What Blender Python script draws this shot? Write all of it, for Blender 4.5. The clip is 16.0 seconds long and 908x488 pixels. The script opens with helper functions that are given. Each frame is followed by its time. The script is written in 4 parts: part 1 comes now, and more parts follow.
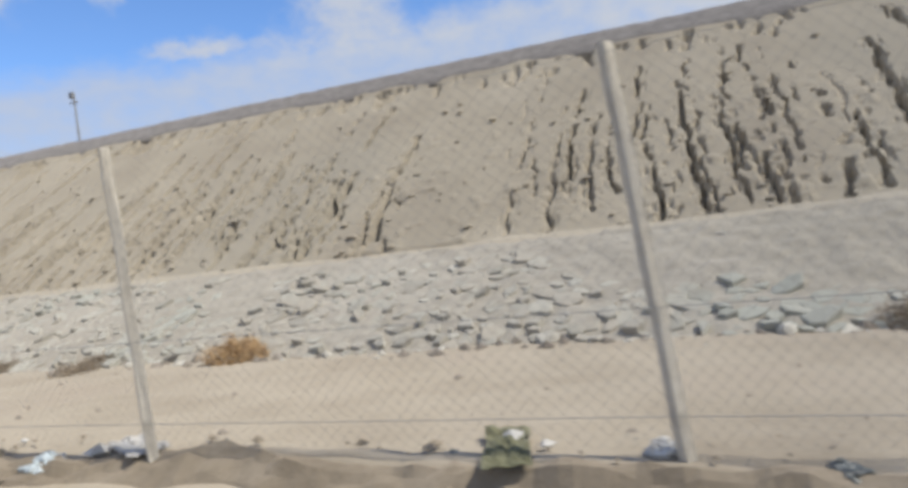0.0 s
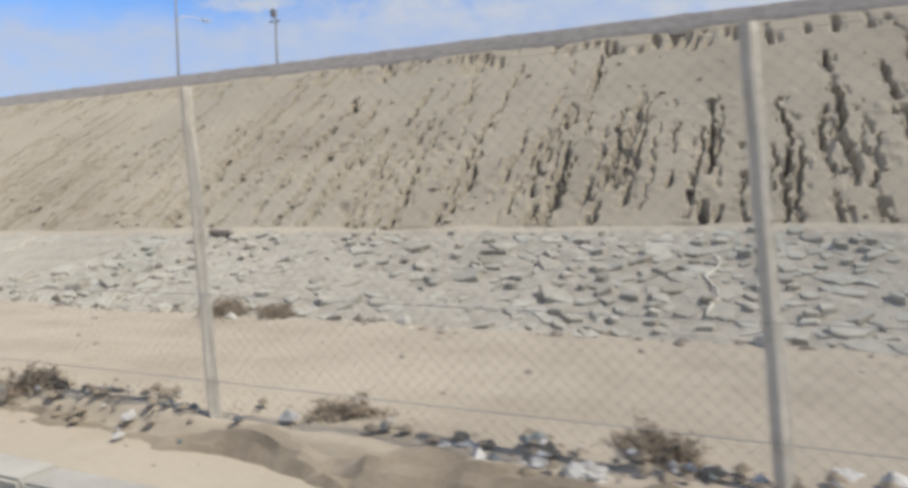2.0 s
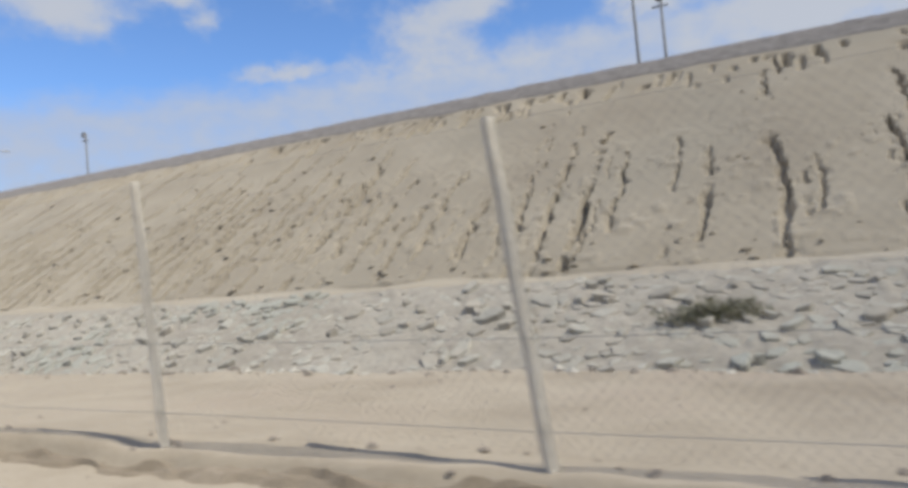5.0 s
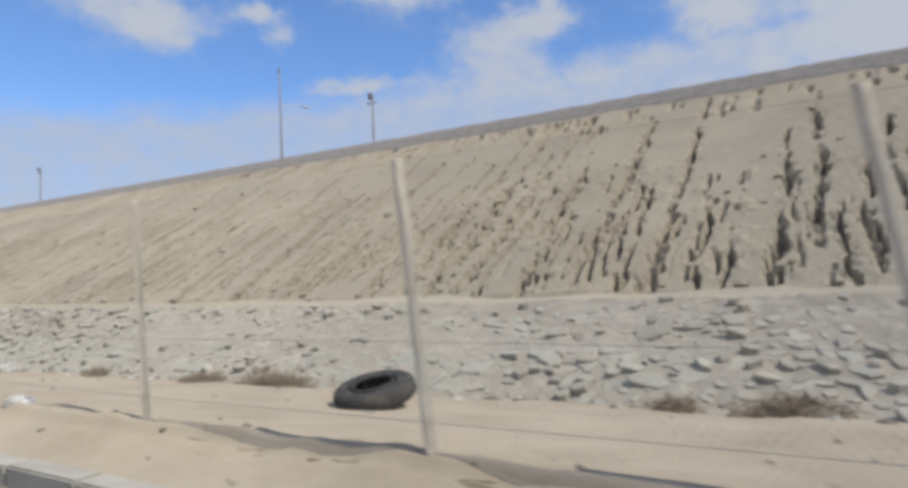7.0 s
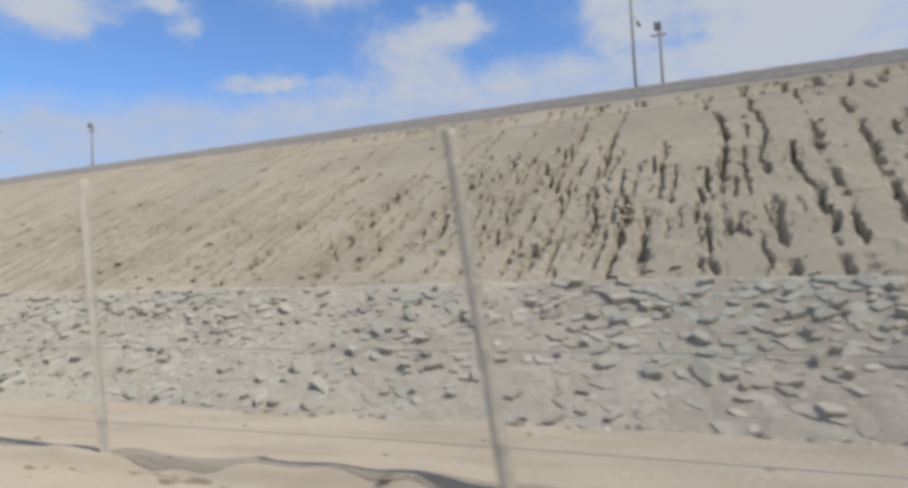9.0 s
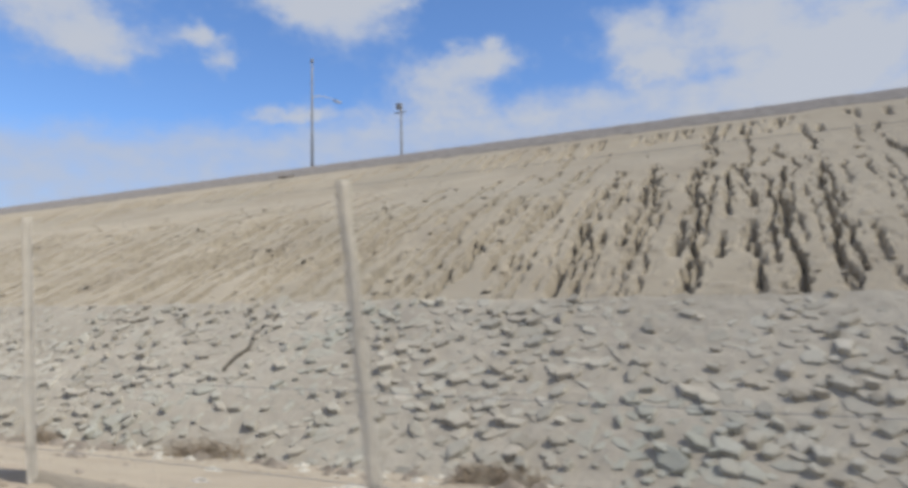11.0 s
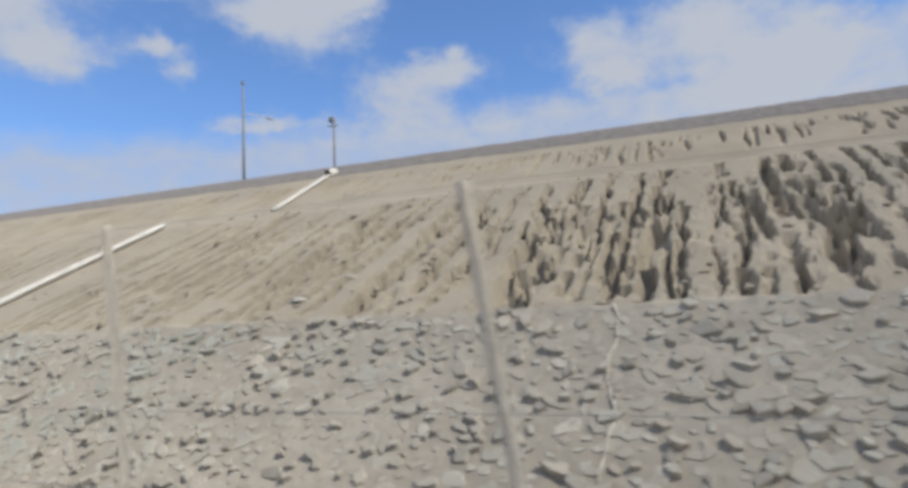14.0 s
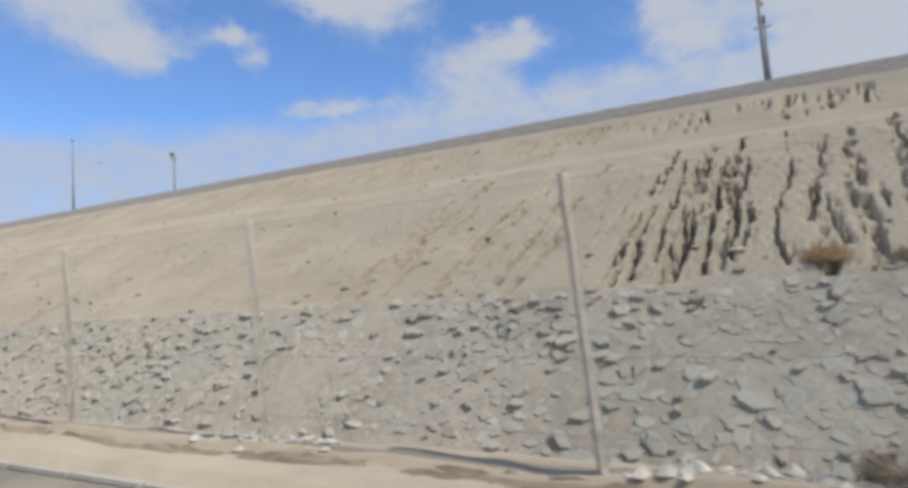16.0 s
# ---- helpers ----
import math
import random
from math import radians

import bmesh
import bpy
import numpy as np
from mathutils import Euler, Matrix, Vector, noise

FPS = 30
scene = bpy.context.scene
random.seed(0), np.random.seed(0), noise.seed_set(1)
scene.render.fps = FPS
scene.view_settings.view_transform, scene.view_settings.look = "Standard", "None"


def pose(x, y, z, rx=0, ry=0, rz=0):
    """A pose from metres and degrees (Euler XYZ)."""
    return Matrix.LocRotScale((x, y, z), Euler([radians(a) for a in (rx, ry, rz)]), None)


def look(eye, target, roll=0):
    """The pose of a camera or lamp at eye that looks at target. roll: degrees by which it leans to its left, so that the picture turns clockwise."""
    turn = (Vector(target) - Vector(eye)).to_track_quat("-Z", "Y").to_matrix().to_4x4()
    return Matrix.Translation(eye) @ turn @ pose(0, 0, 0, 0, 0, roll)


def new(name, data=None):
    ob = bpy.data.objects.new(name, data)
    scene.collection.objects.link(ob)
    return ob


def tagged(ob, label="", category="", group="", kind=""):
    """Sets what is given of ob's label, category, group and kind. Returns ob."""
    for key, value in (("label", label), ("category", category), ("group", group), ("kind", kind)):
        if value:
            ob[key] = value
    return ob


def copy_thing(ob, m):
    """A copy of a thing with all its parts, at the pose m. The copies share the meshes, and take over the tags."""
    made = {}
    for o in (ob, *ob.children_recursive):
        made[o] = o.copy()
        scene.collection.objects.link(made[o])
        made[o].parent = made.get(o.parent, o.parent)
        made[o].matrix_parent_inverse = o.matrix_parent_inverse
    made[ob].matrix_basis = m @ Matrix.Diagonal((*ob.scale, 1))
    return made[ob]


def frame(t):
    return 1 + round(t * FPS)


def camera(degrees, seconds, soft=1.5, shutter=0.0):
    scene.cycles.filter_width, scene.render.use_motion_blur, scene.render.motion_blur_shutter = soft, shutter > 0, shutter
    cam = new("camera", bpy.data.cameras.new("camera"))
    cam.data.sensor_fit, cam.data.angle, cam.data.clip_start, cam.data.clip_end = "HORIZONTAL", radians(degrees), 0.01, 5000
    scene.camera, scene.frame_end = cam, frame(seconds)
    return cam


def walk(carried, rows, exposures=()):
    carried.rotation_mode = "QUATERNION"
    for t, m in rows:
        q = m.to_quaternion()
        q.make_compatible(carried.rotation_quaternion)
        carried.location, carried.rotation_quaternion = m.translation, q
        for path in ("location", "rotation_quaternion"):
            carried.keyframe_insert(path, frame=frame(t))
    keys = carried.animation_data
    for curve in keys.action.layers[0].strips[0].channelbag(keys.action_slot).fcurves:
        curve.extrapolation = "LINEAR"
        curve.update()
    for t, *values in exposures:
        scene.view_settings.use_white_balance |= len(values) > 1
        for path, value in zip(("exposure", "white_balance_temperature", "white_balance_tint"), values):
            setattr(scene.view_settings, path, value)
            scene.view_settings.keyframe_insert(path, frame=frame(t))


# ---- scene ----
cam = camera(69.28, 16.0, soft=3.9, shutter=0.7)
scene.cycles.rolling_shutter_type = "TOP"
scene.cycles.rolling_shutter_duration = 0.12
PATH = [  # seconds, x, y, z, pitch, lean, yaw
    (0.0, 3.32, 1.76, 1.33, -1.07, 6.85, 20.09),
    (0.5, -0.91, 1.80, 1.36, -1.54, 7.08, 20.85),
    (1.0, -5.91, 1.93, 1.35, -4.57, 5.46, 20.91),
    (1.5, -10.75, 1.90, 1.32, -4.14, 0.78, 21.74),
    (2.0, -15.16, 1.96, 1.35, -2.79, 0.89, 22.81),
    (2.5, -19.23, 1.84, 1.32, 2.64, 5.90, 24.47),
    (3.0, -23.75, 1.86, 1.32, -1.05, 7.52, 24.06),
    (3.5, -28.61, 1.85, 1.32, -1.77, 5.82, 23.71),
    (3.6, -29.68, 1.84, 1.33, -0.72, 6.79, 25.32),
    (3.7, -30.76, 1.84, 1.34, -1.79, 5.07, 23.17),
    (3.8, -31.88, 1.80, 1.34, -0.89, 5.79, 23.17),
    (4.0, -34.15, 1.77, 1.36, 0.31, 5.79, 24.74),
    (4.5, -40.09, 1.75, 1.36, 0.69, 5.46, 25.16),
    (5.0, -46.67, 1.69, 1.36, 1.62, 4.68, 26.14),
    (5.5, -53.85, 1.61, 1.35, 2.72, 3.74, 27.32),
    (6.0, -61.59, 1.55, 1.35, 3.64, 2.95, 28.31),
    (6.5, -69.84, 1.53, 1.35, 4.02, 2.62, 28.73),
    (7.0, -78.44, 1.57, 1.38, 3.21, 2.34, 31.29),
    (7.1, -80.07, 1.47, 1.38, 3.10, 2.10, 30.59),
    (7.2, -81.65, 1.63, 1.39, 3.43, 2.21, 30.27),
    (7.3, -83.32, 1.61, 1.39, 3.24, 1.95, 30.36),
    (7.5, -86.88, 1.66, 1.38, 2.42, 2.05, 26.29),
    (8.0, -95.45, 1.68, 1.32, 3.07, -0.31, 24.02),
    (8.5, -104.05, 1.74, 1.33, 2.96, 2.18, 23.51),
    (9.0, -112.62, 1.73, 1.33, 3.27, 2.04, 23.75),
    (9.5, -121.11, 1.70, 1.33, 4.03, 1.72, 24.31),
    (10.0, -129.69, 1.67, 1.33, 4.93, 1.33, 24.99),
    (10.5, -138.52, 1.65, 1.34, 5.68, 1.00, 25.55),
    (11.0, -147.76, 1.64, 1.34, 6.00, 0.87, 25.79),
    (11.5, -157.26, 1.62, 1.33, 6.25, -0.29, 25.59),
    (12.0, -167.14, 1.56, 1.33, 8.96, 4.05, 27.05),
    (12.5, -176.66, 1.57, 1.33, 6.93, 3.17, 24.78),
    (13.0, -186.56, 1.47, 1.32, 6.56, 2.44, 25.54),
    (13.5, -196.26, 1.40, 1.33, 8.29, 4.46, 26.63),
    (14.0, -205.87, 1.14, 1.32, 6.67, 2.24, 22.98),
    (14.5, -215.15, 0.70, 1.35, 6.52, 3.19, 25.82),
    (15.0, -222.84, 0.41, 1.36, 6.83, 4.61, 26.51),
    (15.5, -229.87, 0.35, 1.30, 5.89, 4.74, 24.79),
    (16.0, -235.53, 0.12, 1.26, 4.90, 3.08, 29.43),
]

walk(cam, [(t, pose(x, y, z, 90 + pitch, lean, yaw)) for t, x, y, z, pitch, lean, yaw in PATH], [(0.0, 0.06), (2.2, 0.06), (3.0, -0.04), (4.2, -0.04), (6.5, -0.08), (8.5, -0.06), (11.0, -0.05), (13.0, -0.09), (16.0, -0.06)])

# ---- sky and sun ----
SUN_AZ, SUN_EL = 95.0, 48.0  # degrees right of +y, and up
sun_dir = Vector((math.sin(radians(SUN_AZ)) * math.cos(radians(SUN_EL)), math.cos(radians(SUN_AZ)) * math.cos(radians(SUN_EL)), math.sin(radians(SUN_EL))))
sun = new("sun", bpy.data.lights.new("sun", "SUN"))
sun.data.energy, sun.data.angle, sun.data.color = 4.25, radians(0.8), (1.0, 0.95, 0.84)
sun.matrix_world = look(sun_dir * 100, (0, 0, 0))

world = bpy.data.worlds.new("sky")
scene.world = world
world.use_nodes = True
wt = world.node_tree
wt.nodes.clear()


def wmath(op, a, b=None, c=None, clamp=False):
    n = wt.nodes.new("ShaderNodeMath")
    n.operation, n.use_clamp = op, clamp
    for i, v in enumerate((a, b, c)):
        if v is None:
            continue
        if isinstance(v, (int, float)):
            n.inputs[i].default_value = v
        else:
            wt.links.new(v, n.inputs[i])
    return n.outputs[0]


def build_sky():
    sky = wt.nodes.new("ShaderNodeTexSky")
    sky.sky_type, sky.sun_disc = "NISHITA", False
    sky.sun_elevation, sky.sun_rotation = radians(SUN_EL), radians(SUN_AZ)
    sky.altitude, sky.air_density, sky.dust_density, sky.ozone_density = 300, 1.0, 0.6, 2.0
    clear = wt.nodes.new("ShaderNodeBackground")
    clear.inputs["Strength"].default_value = SKY_STRENGTH
    tint = wt.nodes.new("ShaderNodeMix")
    tint.data_type, tint.blend_type = "RGBA", "MULTIPLY"
    tint.inputs[0].default_value = 1.0
    tint.inputs[7].default_value = SKY_TINT
    wt.links.new(sky.outputs[0], tint.inputs[6])
    wt.links.new(tint.outputs[2], clear.inputs["Color"])
    coords = wt.nodes.new("ShaderNodeTexCoord")
    sep = wt.nodes.new("ShaderNodeSeparateXYZ")
    wt.links.new(coords.outputs["Generated"], sep.inputs[0])
    # azimuth to the left of +y and elevation, in degrees
    az = wmath("MULTIPLY", wmath("ARCTAN2", wmath("MULTIPLY", sep.outputs[0], -1.0), sep.outputs[1]), 57.2958)
    el = wmath("MULTIPLY", wmath("ARCSINE", sep.outputs[2]), 57.2958)
    flat = wt.nodes.new("ShaderNodeCombineXYZ")
    wt.links.new(az, flat.inputs[0])
    wt.links.new(wmath("MULTIPLY", el, 1.5), flat.inputs[1])

    def noise_tex(scale, detail, rough, w):
        n = wt.nodes.new("ShaderNodeTexNoise")
        n.noise_dimensions = "4D"
        n.inputs["Scale"].default_value, n.inputs["Detail"].default_value = scale, detail
        n.inputs["Roughness"].default_value, n.inputs["W"].default_value = rough, w
        wt.links.new(flat.outputs[0], n.inputs["Vector"])
        return n.outputs[0]

    warp = wmath("MULTIPLY", wmath("SUBTRACT", noise_tex(0.22, 5, 0.6, 1.0), 0.5), 6.5)
    warp2 = wmath("MULTIPLY", wmath("SUBTRACT", noise_tex(0.22, 5, 0.6, 7.0), 0.5), 4.0)
    azw, elw = wmath("ADD", az, warp), wmath("ADD", el, warp2)
    total = None
    for ca, ce, ra, re, k in CLOUDS:
        dx = wmath("DIVIDE", wmath("SUBTRACT", azw, ca), ra)
        dy = wmath("DIVIDE", wmath("SUBTRACT", elw, ce), re)
        d = wmath("ADD", wmath("MULTIPLY", dx, dx), wmath("MULTIPLY", dy, dy))
        g = wmath("MULTIPLY", wmath("POWER", 2.718, wmath("MULTIPLY", d, -1.0)), k)
        total = g if total is None else wmath("ADD", total, g)
    fine = noise_tex(0.35, 8, 0.62, 3.0)
    # low bank along the horizon, and unseen puffs elsewhere added for white fill light
    bank_top = wmath("SUBTRACT", 21.8, wmath("MULTIPLY", az, 0.1))
    bank = wmath("MULTIPLY", wmath("SUBTRACT", bank_top, wmath("ADD", el, wmath("MULTIPLY", warp2, 0.8))), 0.26)
    bank = wmath("MINIMUM", wmath("MAXIMUM", bank, 0.0), 0.82)
    rest = wmath("MULTIPLY", wmath("MULTIPLY", wmath("SUBTRACT", noise_tex(0.06, 4, 0.55, 11.0), 0.32), 4.0, clamp=True),
                 wmath("MULTIPLY", wmath("SUBTRACT", wmath("ABSOLUTE", wmath("SUBTRACT", az, 24.0)), 44.0), 0.1, clamp=True))
    total = wmath("ADD", total, rest)
    puffs = wmath("ADD", total, wmath("MULTIPLY", wmath("SUBTRACT", fine, 0.5), 1.1))
    dens = wmath("MAXIMUM", puffs, wmath("ADD", bank, wmath("MULTIPLY", wmath("SUBTRACT", fine, 0.5), 0.75)))
    fac = wt.nodes.new("ShaderNodeMapRange")
    fac.interpolation_type = "SMOOTHSTEP"
    fac.inputs[1].default_value, fac.inputs[2].default_value = 0.12, 0.98
    fac.inputs[4].default_value = 0.93
    wt.links.new(dens, fac.inputs[0])
    cloud = wt.nodes.new("ShaderNodeBackground")
    tone = wt.nodes.new("ShaderNodeMix")
    tone.data_type = "RGBA"
    tone.inputs[6].default_value, tone.inputs[7].default_value = (0.70, 0.83, 1.10, 1), (0.88, 0.93, 1.03, 1)
    wt.links.new(wmath("MULTIPLY", wmath("SUBTRACT", wmath("ADD", puffs, wmath("MULTIPLY", bank, 0.55)), 0.3), 1.2, clamp=True), tone.inputs[0])
    wt.links.new(tone.outputs[2], cloud.inputs["Color"])
    cloud.inputs["Strength"].default_value = CLOUD_STRENGTH
    mix = wt.nodes.new("ShaderNodeMixShader")
    wt.links.new(fac.outputs[0], mix.inputs[0])
    wt.links.new(clear.outputs[0], mix.inputs[1])
    wt.links.new(cloud.outputs[0], mix.inputs[2])
    out = wt.nodes.new("ShaderNodeOutputWorld")
    wt.links.new(mix.outputs[0], out.inputs[0])


SKY_STRENGTH, SKY_TINT, CLOUD_STRENGTH = 0.155, (0.75, 0.95, 1.22, 1), 0.63
CLOUDS = [  # azimuth, elevation, half widths, weight
    (59.8, 24.8, 5.7, 3.8, 1.1), (54.5, 21.1, 4.4, 1.8, 0.9), (47.7, 22.3, 1.8, 0.8, 1.0), (45.1, 20.9, 1.6, 1.4, 0.7), (47.9, 27.8, 5.3, 2.7, 0.9),
    (34.9, 25.5, 4.8, 3.1, 1.0), (39.3, 25.7, 2.6, 1.8, 0.8), (31.9, 27.1, 4.0, 1.4, 0.8), (22.5, 21.7, 3.9, 1.3, 1.0), (27.1, 19.8, 4.5, 1.8, 0.9),
    (39.4, 16.8, 4.6, 0.8, 0.7), (25.0, 16.9, 11.2, 1.7, 0.75), (9.4, 23.0, 4.1, 2.3, 1.0), (7.6, 20.1, 3.3, 1.4, 0.85), (0.7, 22.7, 4.0, 2.6, 1.05),
    (-6.5, 19.5, 6.0, 4.4, 1.0), (-0.8, 16.6, 9.5, 3.0, 0.75)]
build_sky()

# ---- materials ----


def material(name, stops, scale=3.0, rough=0.9, bump=0.3, fine=40.0, metal=0.0, per_object=0.0, per_island=0.0, stain=None, coat=0.0):
    """A worn natural surface: large patches, grain and relief. stops: colours from dark to light."""
    m = bpy.data.materials.new(name)
    m.use_nodes = True
    t = m.node_tree
    bsdf = t.nodes["Principled BSDF"]
    bsdf.inputs["Roughness"].default_value, bsdf.inputs["Metallic"].default_value = rough, metal
    bsdf.inputs["Specular IOR Level"].default_value = 0.25 + coat
    bsdf.inputs["Diffuse Roughness"].default_value = 0.6 if rough > 0.8 else 0.2
    tc = t.nodes.new("ShaderNodeTexCoord")
    big = t.nodes.new("ShaderNodeTexNoise")
    big.inputs["Scale"].default_value, big.inputs["Detail"].default_value, big.inputs["Roughness"].default_value = scale, 8, 0.62
    small = t.nodes.new("ShaderNodeTexNoise")
    small.inputs["Scale"].default_value, small.inputs["Detail"].default_value, small.inputs["Roughness"].default_value = fine, 5, 0.7
    for n in (big, small):
        t.links.new(tc.outputs["Object"], n.inputs["Vector"])
    add = t.nodes.new("ShaderNodeMath")
    add.operation = "MULTIPLY_ADD"
    t.links.new(small.outputs[0], add.inputs[0])
    add.inputs[1].default_value = 0.35
    t.links.new(big.outputs[0], add.inputs[2])
    value = add.outputs[0]
    for amount, socket in ((per_object, "Object Info"), (per_island, "Geometry")):
        if amount:
            info = t.nodes.new("ShaderNodeObjectInfo" if socket == "Object Info" else "ShaderNodeNewGeometry")
            vary = t.nodes.new("ShaderNodeMath")
            vary.operation = "MULTIPLY_ADD"
            t.links.new(info.outputs["Random" if socket == "Object Info" else "Random Per Island"], vary.inputs[0])
            vary.inputs[1].default_value = amount
            t.links.new(value, vary.inputs[2])
            shift = t.nodes.new("ShaderNodeMath")
            shift.operation = "SUBTRACT"
            t.links.new(vary.outputs[0], shift.inputs[0])
            shift.inputs[1].default_value = amount / 2
            value = shift.outputs[0]
    ramp = t.nodes.new("ShaderNodeValToRGB")
    t.links.new(value, ramp.inputs[0])
    el = ramp.color_ramp.elements
    el[0].position, el[1].position = 0.42, 0.95
    el[0].color, el[1].color = (*stops[0], 1), (*stops[-1], 1)
    for i, c in enumerate(stops[1:-1]):
        e = el.new(0.42 + 0.53 * (i + 1) / (len(stops) - 1))
        e.color = (*c, 1)
    colour = ramp.outputs[0]
    if stain:
        st = t.nodes.new("ShaderNodeTexNoise")
        st.inputs["Scale"].default_value, st.inputs["Detail"].default_value = stain[1], 6
        t.links.new(tc.outputs["Object"], st.inputs["Vector"])
        rng = t.nodes.new("ShaderNodeMapRange")
        rng.inputs[1].default_value, rng.inputs[2].default_value, rng.inputs[4].default_value = stain[2], stain[2] + 0.12, stain[3]
        t.links.new(st.outputs[0], rng.inputs[0])
        mix = t.nodes.new("ShaderNodeMix")
        mix.data_type = "RGBA"
        t.links.new(rng.outputs[0], mix.inputs[0])
        t.links.new(colour, mix.inputs[6])
        mix.inputs[7].default_value = (*stain[0], 1)
        colour = mix.outputs[2]
    t.links.new(colour, bsdf.inputs["Base Color"])
    if bump:
        b = t.nodes.new("ShaderNodeBump")
        b.inputs["Strength"].default_value, b.inputs["Distance"].default_value = bump, 0.03
        t.links.new(value, b.inputs["Height"])
        t.links.new(b.outputs[0], bsdf.inputs["Normal"])
    return m


M_SAND = material("sand", [(0.28, 0.235, 0.178), (0.365, 0.312, 0.24), (0.42, 0.362, 0.285)], 0.7, 0.95, 0.5, 22, stain=((0.33, 0.27, 0.21), 0.35, 0.55, 0.6))
M_SLOPE = material("slope_earth", [(0.29, 0.25, 0.195), (0.355, 0.31, 0.24), (0.41, 0.36, 0.285)], 0.35, 0.95, 0.22, 14, stain=((0.33, 0.295, 0.235), 0.16, 0.52, 0.7))
M_GRAVEL = material("crest_gravel", [(0.17, 0.155, 0.145), (0.235, 0.215, 0.20), (0.29, 0.27, 0.25)], 3.0, 0.9, 0.9, 18)
STONE_TONES = [(0.30, 0.27, 0.22), (0.37, 0.35, 0.30), (0.40, 0.36, 0.30), (0.42, 0.40, 0.345), (0.50, 0.46, 0.39)]
M_STONE = material("pitching_stone", STONE_TONES, 0.9, 0.9, 0.8, 26, per_island=0.3, stain=((0.35, 0.36, 0.315), 0.35, 0.52, 0.6))
M_STONE1 = material("pitching_stone_single", STONE_TONES, 0.9, 0.9, 0.8, 26, per_object=0.3, stain=((0.35, 0.36, 0.315), 0.35, 0.52, 0.6))
M_BED = material("dusty_mortar_bed", [(0.30, 0.27, 0.225), (0.37, 0.335, 0.28), (0.43, 0.395, 0.335)], 0.6, 0.95, 0.6, 14, stain=((0.30, 0.27, 0.22), 0.3, 0.52, 0.6))
M_ASPHALT = material("dusty_asphalt", [(0.10, 0.09, 0.08), (0.20, 0.175, 0.145), (0.30, 0.26, 0.20)], 0.8, 0.9, 0.4, 60)
M_KERB = material("kerb_concrete", [(0.27, 0.25, 0.22), (0.36, 0.34, 0.30), (0.42, 0.39, 0.34)], 2.0, 0.9, 0.3, 50, per_object=0.15)
M_POST = material("post_concrete", [(0.38, 0.335, 0.275), (0.54, 0.495, 0.42), (0.64, 0.595, 0.515)], 6.0, 0.8, 0.3, 60, per_object=0.15)
M_WIRE = material("galvanised_wire", [(0.30, 0.29, 0.27), (0.42, 0.41, 0.39)], 8.0, 0.6, 0.0, 60, metal=0.3)
M_POLE = material("pole_grey", [(0.16, 0.165, 0.18), (0.23, 0.24, 0.26), (0.30, 0.31, 0.33)], 2.0, 0.7, 0.1, 30)
M_LAMP = material("lamp_housing", [(0.45, 0.46, 0.48), (0.62, 0.63, 0.65)], 3.0, 0.5, 0.0, 30)
M_CHUTE = material("white_concrete", [(0.50, 0.48, 0.43), (0.66, 0.64, 0.59), (0.74, 0.72, 0.67)], 1.5, 0.85, 0.3, 30, per_object=0.1)
# near-black paint for the shade inside the pipe
M_HOLE = material("bore_shade", [(0.02, 0.02, 0.02), (0.04, 0.04, 0.04)], 2.0, 0.9, 0.0, 30)
M_MORTAR = material("pale_mortar", [(0.42, 0.38, 0.31), (0.60, 0.56, 0.48), (0.68, 0.64, 0.56)], 3.0, 0.9, 0.4, 30)
M_CRACK = material("dark_crack_line", [(0.07, 0.06, 0.05), (0.12, 0.105, 0.085)], 3.0, 0.95, 0.4, 30)
M_RUBBER = material("tyre_rubber", [(0.022, 0.022, 0.022), (0.05, 0.048, 0.045), (0.12, 0.105, 0.085)], 6.0, 0.8, 0.2, 40)
M_BAG = material("white_plastic_bag", [(0.30, 0.28, 0.25), (0.46, 0.44, 0.41), (0.66, 0.65, 0.62)], 6.0, 0.45, 0.3, 30, per_object=0.25, coat=0.2)
M_BAGDARK = material("dark_plastic_bag", [(0.03, 0.035, 0.035), (0.09, 0.10, 0.10), (0.22, 0.24, 0.23)], 6.0, 0.4, 0.4, 30, coat=0.3)
M_BAGBLUE = material("pale_blue_plastic", [(0.32, 0.36, 0.37), (0.48, 0.53, 0.54), (0.66, 0.69, 0.69)], 5.0, 0.45, 0.3, 30, coat=0.2)
M_PINK = material("pale_pink_board", [(0.55, 0.47, 0.50), (0.70, 0.62, 0.64)], 4.0, 0.7, 0.2, 40)
M_ROCK = material("loose_rock", [(0.16, 0.135, 0.11), (0.28, 0.24, 0.20), (0.40, 0.36, 0.31)], 5.0, 0.9, 0.6, 30, per_object=0.3)
M_PALE = material("pale_rubble", [(0.36, 0.33, 0.28), (0.48, 0.45, 0.39), (0.60, 0.57, 0.50)], 5.0, 0.9, 0.4, 30, per_object=0.2)
M_DRY = material("dry_orange_brush", [(0.34, 0.21, 0.095), (0.50, 0.34, 0.18), (0.60, 0.44, 0.27)], 6.0, 0.9, 0.0, 40, per_island=0.3)
M_BROWN = material("dry_brown_brush", [(0.19, 0.145, 0.10), (0.30, 0.24, 0.175), (0.40, 0.33, 0.25)], 6.0, 0.9, 0.0, 40, per_island=0.3)
